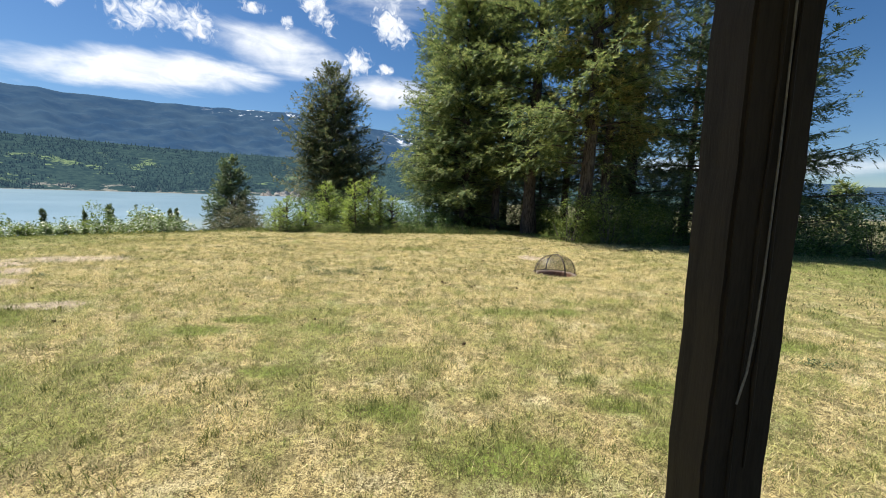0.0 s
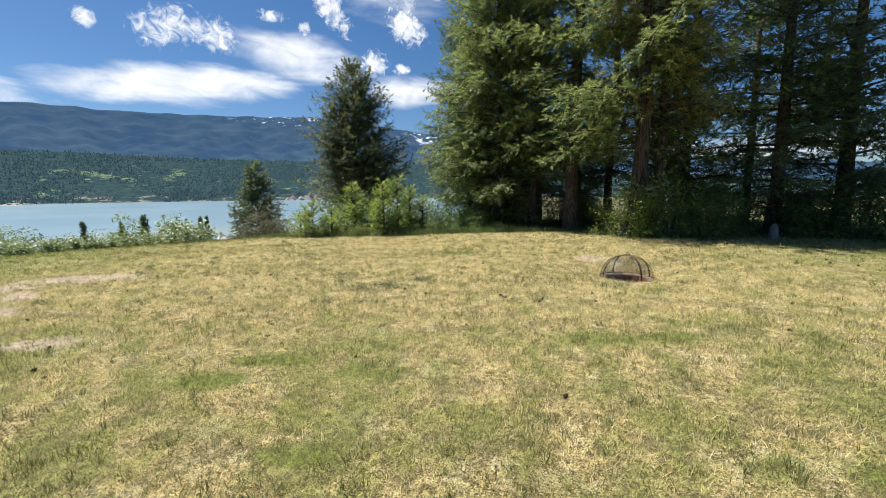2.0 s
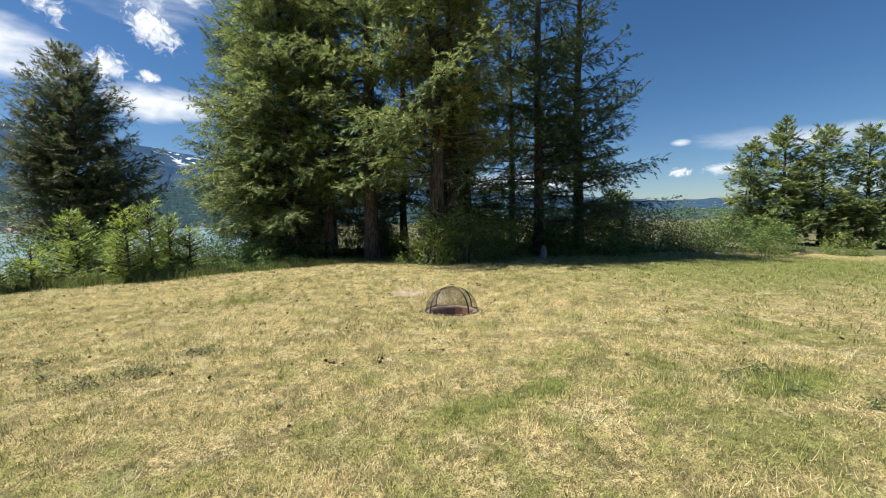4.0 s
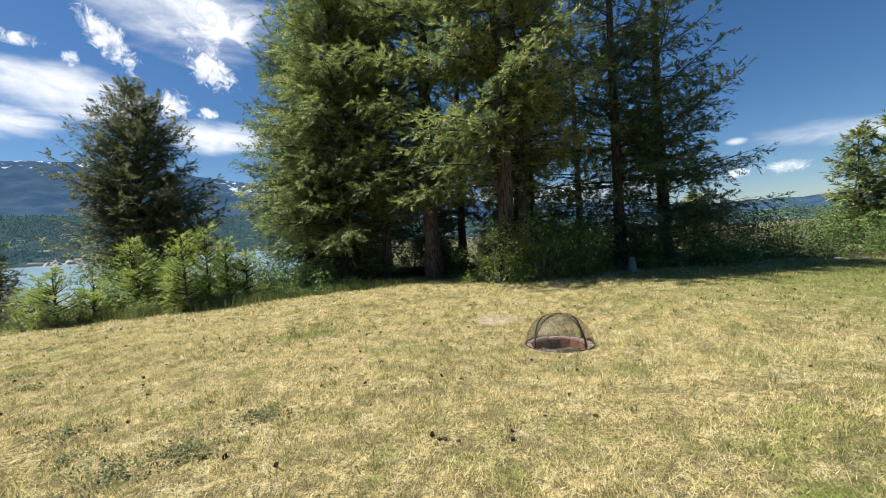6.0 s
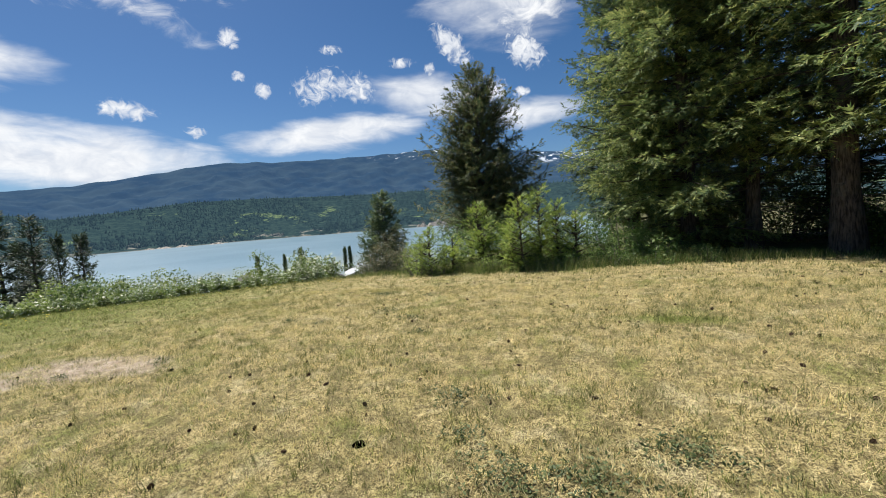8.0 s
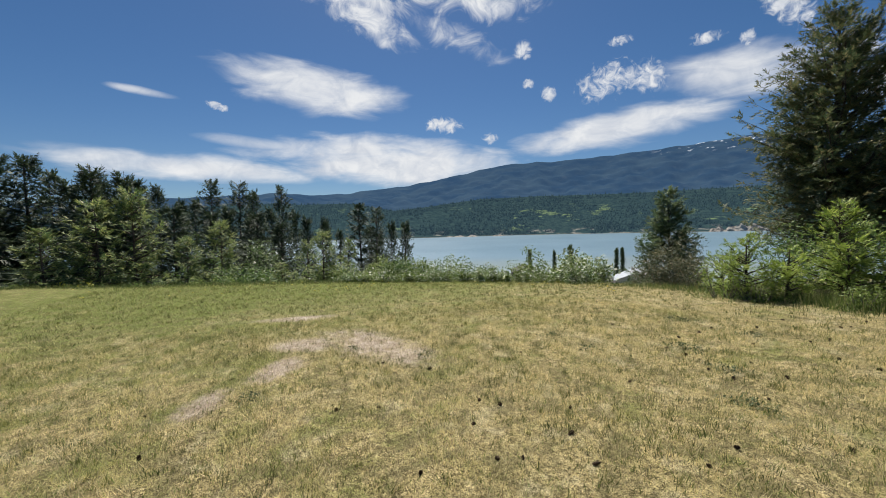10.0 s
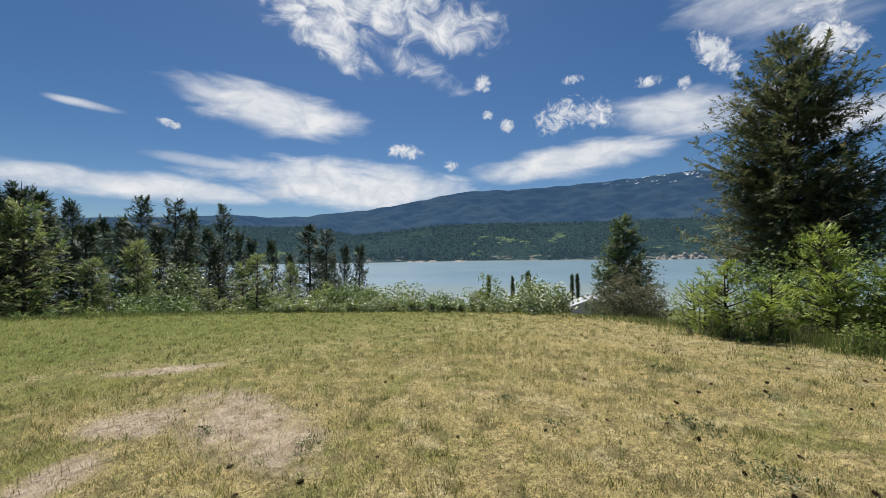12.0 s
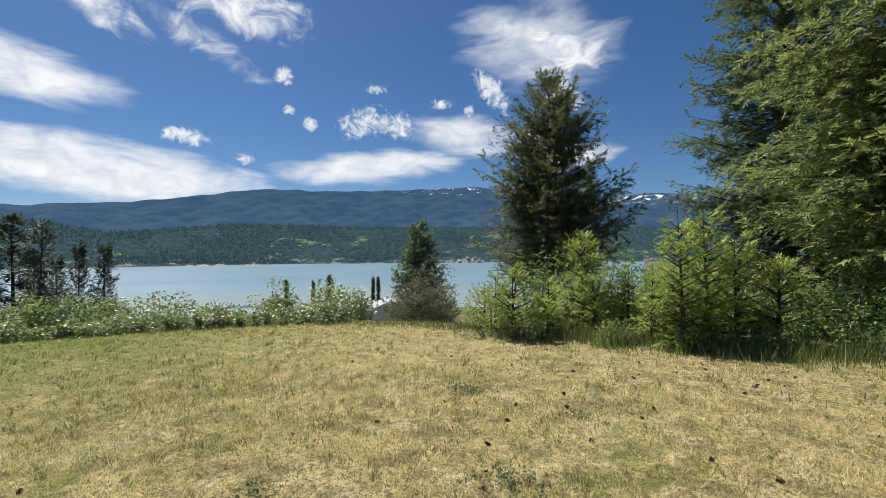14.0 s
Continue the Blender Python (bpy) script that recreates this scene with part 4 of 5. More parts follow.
def stand(kind, az, el, far, wide, turn, sink=0.2):
    """One more tree of a kind, where its top shows over the lawn at that bearing, height angle and distance."""
    model, tall, fat = SIZES[kind]
    x, y = ahead(az, far)
    foot = gz(x, y) - sink
    size = 1.45 + far * math.tan(radians(el)) - foot
    return copy_thing(model, pose(x, y, foot, 0, 0, turn) @ Matrix.Diagonal((wide / fat, wide / fat, size / tall, 1.0)))


TREE_LINE = (
    ("thin", 114.3, 8.4, 36, 1.7), ("fir", 112.4, 9.1, 33, 1.8), ("fir", 110.3, 7.7, 38, 1.6), ("fir", 107.7, 8.5, 30, 1.7), ("fir", 104.8, 8.0, 31, 1.5),
    ("fir", 101.1, 6.6, 40, 1.5), ("fir", 98.6, 4.9, 44, 1.5), ("thin", 95.3, 7.0, 48, 2.0), ("thin", 92.1, 6.9, 50, 2.2), ("fir", 90.4, 6.3, 52, 1.8),
    ("thin", 87.0, 6.4, 50, 1.7), ("fir", 83.8, 2.9, 52, 1.7), ("fir", 81.5, 2.6, 48, 1.5), ("thin", 76.9, 4.1, 46, 2.0), ("fir", 72.3, 1.9, 52, 1.5), ("fir", 70.3, 1.9, 54, 1.7),
    ("fir", 116.8, 7.0, 30, 1.9), ("fir", 106.2, 6.0, 44, 1.8), ("fir", 102.8, 5.0, 46, 1.8), ("fir", 93.6, 4.2, 42, 1.6), ("fir", 88.6, 4.0, 44, 1.6), ("fir", 79.4, 0.8, 60, 1.7), ("fir", 74.0, 0.6, 56, 1.5), ("fir", 119.5, 8.0, 33, 2.0), ("fir", 123.0, 9.0, 35, 2.0), ("fir", 97.0, 5.2, 50, 1.7), ("fir", 85.2, 3.8, 55, 1.5),
    ("fir", 109.0, 6.8, 34, 1.8), ("fir", 106.6, 7.4, 32, 1.6), ("fir", 103.4, 7.2, 33, 1.7), ("fir", 100.0, 4.4, 34, 1.6), ("fir", 95.9, 3.6, 36, 1.5), ("fir", 91.4, 3.0, 36, 1.4), ("fir", 87.6, 2.4, 38, 1.4), ("fir", 114.6, 6.2, 33, 1.9), ("fir", 75.4, 1.2, 44, 1.5),
)
for k, (kind, az, el, far, wide) in enumerate(TREE_LINE):
    stand(kind, az, el, far, wide * 1.2, 47.0 * k)
for k, (az, el, far, wide) in enumerate(((95.6, 2.2, 27, 1.3), (84.9, -0.6, 27, 1.1), (79.2, -0.7, 28, 1.0), (108.0, 4.5, 26, 1.7), (88.8, -3.6, 24, 1.0), (99.5, 0.2, 26, 1.2), (104.5, 6.0, 27, 1.7), (112.5, 1.5, 25, 1.2))):
    stand("young", az, el, far, wide * 1.15, 71.0 * k, 0.1)


def thicket(az, el, far, wide, seed, leaf, label, blossom=0, leaves=3800, size=0.135, **more):
    x, y = ahead(az, far)
    foot = gz(x, y) - 0.05
    tall = max(0.7, 1.45 + far * math.tan(radians(el)) - foot)
    return shrub("thicket_bush", (x, y, foot), wide * 1.45, tall * 1.05, label, seed, leaf, leaves, size, blossom=blossom, group="bushes below the lawn", stems=14, shape=0.35, **more)


GREEN, PALE = "fresh green leafy bush below the lawn", "silvery green bush flecked with white blossom"
THICKET = (
    (91.2, 0.6, 25, 1.1, SILVER, 240), (81.6, -4.2, 24, 1.3, SHRUB_LIGHT, 0), (73.9, -3.6, 26, 1.5, SHRUB_LIGHT, 60), (70.8, -3.7, 27, 1.3, SHRUB_LIGHT, 0), (66.0, -4.5, 28, 1.9, SHRUB_LIGHT, 0),
    (61.0, -5.2, 22, 1.0, SILVER, 300), (64.0, -3.6, 23, 1.1, SHRUB_LIGHT, 0), (69.0, -3.2, 23.5, 1.1, SHRUB_LIGHT, 40), (72.2, -3.6, 23, 1.0, SHRUB, 0), (58.6, -4.9, 23, 1.0, SHRUB_LIGHT, 60), (75.0, -3.4, 23.5, 1.1, SHRUB_LIGHT, 60), (109.0, -5.6, 24, 1.6, SHRUB, 0), (93.5, -3.6, 22, 1.2, SHRUB, 0), (56.2, -6.3, 21, 1.0, SILVER, 320), (75.5, -5.0, 24, 1.5, SILVER, 200),
    (97.5, -4.8, 22, 1.2, SHRUB_LIGHT, 0), (84.5, -5.0, 23, 1.3, SHRUB_LIGHT, 40), (113, -5.0, 25, 1.8, SHRUB_LIGHT, 0), (104.0, -5.0, 24, 1.5, SHRUB, 0), (100.5, -4.2, 26, 1.4, SHRUB, 0), (66.5, -5.4, 21.5, 1.1, SILVER, 260), (118, -4.0, 27, 2.0, SHRUB, 0), (50.2, -6.6, 21, 0.9, SILVER, 200), (67.5, -5.6, 25, 1.2, SILVER, 140), (36.5, -6.6, 31, 1.0, SHRUB, 0),
    (111, 1.0, 31, 2.0, SHRUB, 0), (105, 1.0, 32, 2.0, SHRUB, 0), (99, 0.4, 32, 2.0, SHRUB, 0), (92.5, -0.4, 33, 1.9, SHRUB, 0), (86.5, -1.4, 33, 1.8, SHRUB, 0), (80, -2.0, 33, 1.6, SHRUB, 0),
)
for k, (az, el, far, wide, leaf, white) in enumerate(THICKET):
    thicket(az, el, far, wide, 200 + k, leaf, PALE if leaf is SILVER else GREEN, int(white * 0.6))
# low blossoming bushes along the brow
brow = np.random.RandomState(88)
for k in range(16):
    az = 46.5 + 2.35 * k + brow.uniform(-0.6, 0.6)
    r = float(np.interp(az, EDGE_AZ, EDGE_R)) + brow.uniform(0.5, 1.1)
    x, y = MID[0] - r * math.sin(radians(az)), MID[1] + r * math.cos(radians(az))
    shrub("low_shrub", on(x, y, 0.05), brow.uniform(0.55, 0.95), brow.uniform(0.45, 0.8), "low green bush dotted with white blossom at the lawn's brow", 400 + k, SHRUB_LIGHT if k % 3 else SILVER, 1500, 0.085, blossom=150, group="low bushes at the lawn's brow", stems=10)
# the large blossoming bush and its neighbour at the brow
shrub("blossoming_bush", on(-22.6, 24.7, 0.05), 2.6, 0.35 - gz(-22.6, 24.7), "wide bush thick with white blossom at the lawn's brow", 230, SHRUB_LIGHT, 13000, 0.17, blossom=3000, category="flowering bush", stems=26, shape=0.4)
shrub("thicket_bush", on(-23.6, 21.6, 0.05), 1.4, 0.6 - gz(-23.6, 21.6), "fresh green leafy bush below the lawn", 231, SHRUB_LIGHT, 5000, 0.14, group="bushes below the lawn", stems=18, shape=0.4)
shrub("thicket_bush", on(-26.6, -1.2, 0.05), 1.0, 0.8, "bright yellow flowering broom beyond the lawn", 232, YELLOW, 1600, 0.1, group="bushes below the lawn")
shrub("thicket_bush", on(-28.4, -0.2, 0.05), 0.9, 0.8, "bright yellow flowering broom beyond the lawn", 233, YELLOW, 900, 0.1, group="bushes below the lawn")


# ---- fire pit ----
def build_fire_pit():
    z0 = gz(*PIT)
    pit = thing("fire_pit", (*PIT, z0), "sunken round fire pit lined with red bricks, ashes inside", "fire pit")
    rng = np.random.RandomState(5)
    brick_mesh = bpy.data.meshes.new("brick")
    bm = box_bm((0.155, 0.055, 0.20), 0.006)
    bm.to_mesh(brick_mesh)
    bm.free()
    rim_mesh = bpy.data.meshes.new("rim_stone")
    bm = box_bm((0.150, 0.085, 0.045), 0.009)
    bm.to_mesh(rim_mesh)
    bm.free()
    for k in range(15):
        a = 2 * math.pi * k / 15
        b = put_mesh("brick", brick_mesh, BRICK, pit)
        b.matrix_local = pose(0.365 * math.cos(a), 0.365 * math.sin(a), -0.115 + rng.uniform(-0.008, 0.004), rng.uniform(-2, 2), rng.uniform(-2, 2), math.degrees(a) + 90)
    for k in range(17):
        a = 2 * math.pi * (k + 0.4) / 17
        b = put_mesh("rim_stone", rim_mesh, RIM, pit)
        b.matrix_local = pose(0.405 * math.cos(a), 0.405 * math.sin(a), -0.022 + rng.uniform(-0.005, 0.004), rng.uniform(-3, 3), rng.uniform(-3, 3), math.degrees(a) + 90)
    bm = bmesh.new()
    bmesh.ops.create_grid(bm, x_segments=20, y_segments=20, size=0.34)
    for v in bm.verts:
        r = v.co.length
        v.co.z = -0.165 + 0.05 * math.exp(-(r / 0.2) ** 2) + 0.012 * math.sin(31 * v.co.x + 3) * math.sin(27 * v.co.y)
    part("ash_bed", bm, ASH, pit)
    for k in range(5):
        a = rng.uniform(0, 6.28)
        p = Vector((rng.uniform(-0.12, 0.12), rng.uniform(-0.12, 0.12), -0.09))
        way = Vector((math.cos(a), math.sin(a), rng.uniform(-0.15, 0.15))) * 0.16
        put_mesh("charred_log", smooth(raw_mesh("charred_log", *tubes([[(p - way, 0.022), (p, 0.026), (p + way, 0.020)]], 8))), ASH, pit)


def build_dome():
    z0 = gz(*PIT) + 0.012
    dome = thing("spark_screen", (*PIT, z0), "black wire-mesh dome screen with a ring handle over the fire pit", "fire pit screen")
    dome.rotation_euler = (radians(-1.5), radians(1.5), radians(3))
    R, H = 0.44, 0.39

    def point(a, u, grow=0.0):
        # u: 0 at the base, 1 at the crown
        r, h = (R + grow) * math.cos(u * math.pi / 2) ** 0.82, (H + grow) * math.sin(u * math.pi / 2)
        return Vector((r * math.cos(a), r * math.sin(a), h))

    n, m = 48, 14
    verts = [tuple(point(2 * math.pi * k / n, j / m * 0.985)) for j in range(m + 1) for k in range(n)]
    faces = [(j * n + k, j * n + (k + 1) % n, (j + 1) * n + (k + 1) % n, (j + 1) * n + k) for j in range(m) for k in range(n)]
    put_mesh("mesh_cloth", smooth(raw_mesh("mesh_cloth", verts, faces)), SCREEN, dome, "fine black wire cloth")
    ring = [(point(2 * math.pi * k / 48, 0.0, 0.004), 0.008) for k in range(49)]
    put_mesh("base_ring", smooth(raw_mesh("base_ring", *tubes([ring], 8))), IRON, dome)
    for a in (0.25, 0.25 + math.pi / 2, 0.25 + math.pi, 0.25 + 1.5 * math.pi):
        v, f = [], []
        for j in range(17):
            u = j / 16 * 0.99
            p, q = point(a, u, 0.005), point(a, u, 0.009)
            side = Vector((-math.sin(a), math.cos(a), 0)) * 0.015
            v += [p - side, p + side, q + side, q - side]
        for j in range(16):
            for k in range(4):
                f.append((4 * j + k, 4 * j + (k + 1) % 4, 4 * j + 4 + (k + 1) % 4, 4 * j + 4 + k))
        put_mesh("rib", raw_mesh("rib", [tuple(p) for p in v], f), IRON, dome)
    bm = bmesh.new()
    bmesh.ops.create_cone(bm, cap_ends=True, segments=20, radius1=0.045, radius2=0.035, depth=0.010)
    bmesh.ops.translate(bm, vec=(0, 0, H + 0.012), verts=bm.verts)
    part("crown_plate", bm, IRON, dome)
    loop = [(Vector((0.035 * math.cos(t), 0, H + 0.018 + 0.032 * math.sin(t))), 0.005) for t in [math.pi * k / 14 for k in range(15)]]
    put_mesh("handle", smooth(raw_mesh("handle", *tubes([loop], 7))), IRON, dome, "small looped steel handle")


build_fire_pit()
build_dome()


def build_stump():
    stump = thing("stump", on(6.35, 13.45, 0.03), "grey weathered tree stump at the wood's edge", "stump")
    rails = [[((0, 0, 0), 0.15), ((0.01, 0, 0.12), 0.115), ((0.02, 0.01, 0.28), 0.10), ((0.03, 0.01, 0.40), 0.07), ((0.035, 0.01, 0.44), 0.01)]]
    put_mesh("bole", smooth(raw_mesh("bole", *tubes(rails, 12))), WEATHERED, stump)
    for k in range(4):
        a = k * 1.6 + 0.4
        rail = [((0.07 * math.cos(a), 0.07 * math.sin(a), 0.10), 0.05), ((0.17 * math.cos(a), 0.17 * math.sin(a), 0.04), 0.04), ((0.28 * math.cos(a), 0.28 * math.sin(a), 0.0), 0.015)]
        put_mesh("root", smooth(raw_mesh("root", *tubes([rail], 8))), WEATHERED, stump)


build_stump()


def build_stones():
    rng = np.random.RandomState(14)
    for k in range(11):
        x = 8.6 + k * 1.05 + rng.uniform(-0.2, 0.2)
        y = 14.15 - 0.025 * (x - 8) + rng.uniform(-0.15, 0.15) - (0.06 * (x - 15) if x > 15 else 0)
        bm = bmesh.new()
        bmesh.ops.create_icosphere(bm, subdivisions=2, radius=1.0)
        for v in bm.verts:
            v.co *= 1 + 0.16 * noise.noise(v.co * 1.7 + Vector((k * 3.1, 0, 0)))
            v.co = Vector((v.co.x * rng.uniform(0.98, 1.02) * 0.15, v.co.y * 0.10, v.co.z * 0.05))
        stone = part("edging_stone", bm, STONE, None)
        stone.location, stone.rotation_euler.z = on(x, y, -0.02), rng.uniform(0, 3)
        tagged(stone, "small pale stone in the lawn's edging", "stone", "edging stones")


build_stones()


# ---- lake side ----
def house(name, az, far, wide, deep, tall, roof, wall, label, turn, ridge=1.6):
    x, y = ahead(az, far)
    h = thing(name, (x, y, gz(x, y) - 0.3), label, "house", "houses by the lake")
    h.rotation_euler.z = radians(turn)
    part("wall", box_bm((wide, deep, tall), 0.0, (0, 0, tall / 2)), wall, h)
    for sgn in (-1, 1):
        bm = bmesh.new()
        eave, thick = 0.45, 0.14
        p = [(-wide / 2 - eave, sgn * (deep / 2 + eave), tall - 0.15), (wide / 2 + eave, sgn * (deep / 2 + eave), tall - 0.15), (wide / 2 + eave, 0, tall + ridge), (-wide / 2 - eave, 0, tall + ridge)]
        low = [bm.verts.new(q) for q in p]
        high = [bm.verts.new((a, b, c + thick)) for a, b, c in p]
        bm.faces.new(low), bm.faces.new(high[::-1])
        for i in range(4):
            bm.faces.new((low[i], high[i], high[(i + 1) % 4], low[(i + 1) % 4]))
        bmesh.ops.recalc_face_normals(bm, faces=bm.faces)
        part("roof_slope", bm, roof, h)
    for sgn in (-1, 1):
        bm = bmesh.new()
        a = [bm.verts.new(q) for q in ((sgn * wide / 2, -deep / 2, tall), (sgn * wide / 2, deep / 2, tall), (sgn * wide / 2, 0, tall + ridge))]
        bm.faces.new(a)
        part("gable", bm, wall, h)
        for k in range(3):
            w = part("window", box_bm((1.2, 0.08, 1.2), 0.01, (wide * (k - 1) * 0.3, sgn * (deep / 2 + 0.03), tall * 0.55)), PALEWALL, h)
            part("pane", box_bm((1.0, 0.02, 1.0), 0.0, (wide * (k - 1) * 0.3, sgn * (deep / 2 + 0.085), tall * 0.55)), PANE, w)
    part("chimney", box_bm((0.7, 0.7, 1.6), 0.02, (wide * 0.2, 0.4, tall + ridge * 0.9)), wall, h)


house("lake_house", 38.9, 104, 12, 8, 1.45 - 104 * 0.100 - gz(*ahead(38.9, 104)) - 1.5, ROOFGREY, PALEWALL, "low house with a grey metal roof near the lake", 130)
house("lake_house", 36.0, 150, 13, 9, 4.0, ROOFGREY, PALEWALL, "pale house with a grey roof near the shore", 120)
house("lake_house", 53.2, 150, 12, 8, max(3.6, 1.45 - 150 * 0.090 - gz(*ahead(53.2, 150)) - 1.5), ROOFDARK, WALLPAINT, "brown house with a dark shingled roof near the shore", 150)
house("lake_house", 45.5, 165, 16, 9, 4.0, ROOFDARK, WALLPAINT, "long brown house with a dark roof near the shore", 140)
house("lake_house", 42.8, 170, 12, 9, 4.2, ROOFDARK, WALLPAINT, "brown house with a dark roof near the shore", 125)


def build_docks():
    for k, (az, far, long, turn) in enumerate(((56.8, 306, 34, 40), (59.2, 310, 26, 40), (61.0, 302, 22, 130), (38.2, 330, 40, 60))):
        x, y = ahead(az, far)
        dock = thing("dock", (x, y, LAKE_Z + 0.7), "long pale plank dock on the lake", "dock", "docks on the lake")
        dock.rotation_euler.z = radians(turn)
        for i in range(int(long / 2)):
            part("plank_bay", box_bm((1.9, 2.6, 0.18), 0.02, (-long / 2 + 2 * i + 1, 0, 0)), PLANK, dock)
            if i % 3 == 0:
                put_mesh("pile", smooth(raw_mesh("pile", *tubes([[((-long / 2 + 2 * i + 1, 1.2, -3), 0.16), ((-long / 2 + 2 * i + 1, 1.2, 0.7), 0.14)]], 8))), WEATHERED, dock)
    for k, (az, far) in enumerate(((57.8, 303), (58.6, 314), (60.2, 306), (56.2, 312))):
        x, y = ahead(az, far)
        boat = thing("boat", (x, y, LAKE_Z), "small white motorboat moored at the docks", "boat", "moored boats")
        boat.rotation_euler.z = 0.7 * k
        bm = bmesh.new()
        rows = ((-3, 1.0, 0.9), (0, 1.15, 0.95), (2, 0.8, 1.1), (3.3, 0.05, 1.35))
        ring = [[bm.verts.new(q) for q in ((x0, -w, t), (x0, -w * 0.6, -0.1), (x0, w * 0.6, -0.1), (x0, w, t))] for x0, w, t in rows]
        for a, b in zip(ring, ring[1:]):
            for i in range(4):
                bm.faces.new((a[i], b[i], b[(i + 1) % 4], a[(i + 1) % 4]))
        bm.faces.new(ring[0])
        part("hull", bm, PALEWALL, boat)
        part("windscreen", box_bm((0.1, 1.6, 0.6), 0.02, (0.4, 0, 1.25)), PANE, boat)


build_docks()
for k, (az, el, far, wide) in enumerate(((46.9, -2.75, 170, 1.7), (41.1, -3.0, 190, 0.9), (40.4, -3.0, 192, 0.9), (52.3, -3.1, 175, 0.8), (49.0, -3.3, 180, 0.8))):
    x, y = ahead(az, far)
    tall = 1.45 + far * math.tan(radians(el)) - gz(x, y) + 0.3
    conifer("poplar", (x, y, gz(x, y) - 0.3), tall, wide * 0.85, "narrow upright dark green poplar near the shore", 300 + k, FIR_DARK, trunk=0.25, bare=1.0, rise=1.6, droop=0.1, blunt=0.35, spray=1.1, needles=3, gap=0.7, step=0.4, category="poplar", group="poplars by the lake")


# far woods over the water: one mass of small pointed trees
def build_far_woods():
    rng = np.random.RandomState(77)
    n = 15000
    az = rng.uniform(-2, 108, n)
    far = np.concatenate([rng.uniform(2160, 2330, n // 4), 2200 + 860 * rng.uniform(0, 1, n - n // 4) ** 0.8])
    x, y = MID[0] - far * np.sin(np.radians(az)), MID[1] + far * np.cos(np.radians(az))
    keep = (waves(x, y, 0.008, 21) + 0.5 * waves(x, y, 0.03, 22) > -0.35) | (far > 2950)
    x, y, far = x[keep], y[keep], far[keep]
    z = ground_height(x, y)
    dry = z > LAKE_Z + 0.3
    x, y, z = x[dry], y[dry], z[dry]
    n = len(x)
    tall, wide = rng.uniform(9, 19, n), rng.uniform(2.2, 4.4, n)
    corners = [np.stack([x + wide * math.cos(a), y + wide * math.sin(a), z - 1], -1) for a in (0.3, 1.87, 3.44, 5.01)]
    verts = np.stack(corners + [np.stack([x, y, z + tall], -1)], 1).reshape(-1, 3)
    i = np.arange(n)[:, None] * 5
    faces = np.concatenate([i + np.array([[a, (a + 1) % 4, 4]]) for a in range(4)], 0)
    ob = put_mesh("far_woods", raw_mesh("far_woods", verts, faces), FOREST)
    tagged(ob, "dark conifer woods on the far shore", "woods", kind="stuff")


build_far_woods()


def build_bluffs():
    for k, (az, far, wide, tall) in enumerate(((30.2, 2080, 34, 30), (28.2, 2085, 52, 40), (26.6, 2085, 46, 44), (62.0, 2080, 30, 15), (60.2, 2078, 26, 17), (56.5, 2075, 36, 13), (63.3, 2080, 22, 12))):
        x, y = MID[0] - far * math.sin(radians(az)), MID[1] + far * math.cos(radians(az))
        bm = bmesh.new()
        bmesh.ops.create_grid(bm, x_segments=24, y_segments=10, size=1.0)
        for v in bm.verts:
            u, t = v.co.x, (v.co.y + 1) / 2
            edge = (1 - abs(u) ** 2.5) * (0.75 + 0.4 * noise.noise(Vector((u * 2.2, k * 5.0, 0))))
            v.co = Vector((u * wide, 22 * t + 7 * noise.noise(Vector((u * 5, t * 3, k))) - 12, tall * max(edge, 0.0) * t - 3))
        ob = part("bluff", bm, CLAY, None)
        ob.location, ob.rotation_euler.z = (x, y, LAKE_Z), radians(az)
        tagged(ob, "pale clay bluff on the far shore", "bluff", "clay bluffs", "structure")


build_bluffs()


# ---- lawn growth and litter ----
def inside(x, y):
    dx, dy = x - MID[0], y - MID[1]
    return np.hypot(dx, dy) - np.interp(np.degrees(np.arctan2(-dx, dy)), EDGE_AZ, EDGE_R)


def within(places, x, y):
    """How far a point lies inside any of the spots, 0 to 1."""
    out = np.zeros_like(x)
    for cx, cy, a, b, turn in places:
        c, s = math.cos(radians(turn)), math.sin(radians(turn))
        u, v = ((x - cx) * c + (y - cy) * s) / a, ((y - cy) * c - (x - cx) * s) / b
        out = np.maximum(out, np.clip(1.3 - u * u - v * v, 0, 1))
    return out


def bareness(x, y):
    return within(BARE, x, y)


def lushness(x, y):
    return within(LUSH, x, y)


def blades(x, y, tall, wide, lean, rng):
    """Single grass blades, each a thin pointed triangle."""
    n = len(x)
    a = rng.uniform(0, 6.283, n)
    base = np.stack([x, y, ground_height(x, y, False) - 0.004], -1)
    side = np.stack([np.cos(a), np.sin(a), np.zeros(n)], -1) * (wide * 0.5)[:, None]
    b = rng.uniform(0, 6.283, n)
    tip = base + np.stack([np.cos(b) * tall * lean, np.sin(b) * tall * lean, tall], -1)
    v = np.stack([base - side, base + side, tip], 1).reshape(-1, 3)
    return v, np.arange(3 * n).reshape(-1, 3)


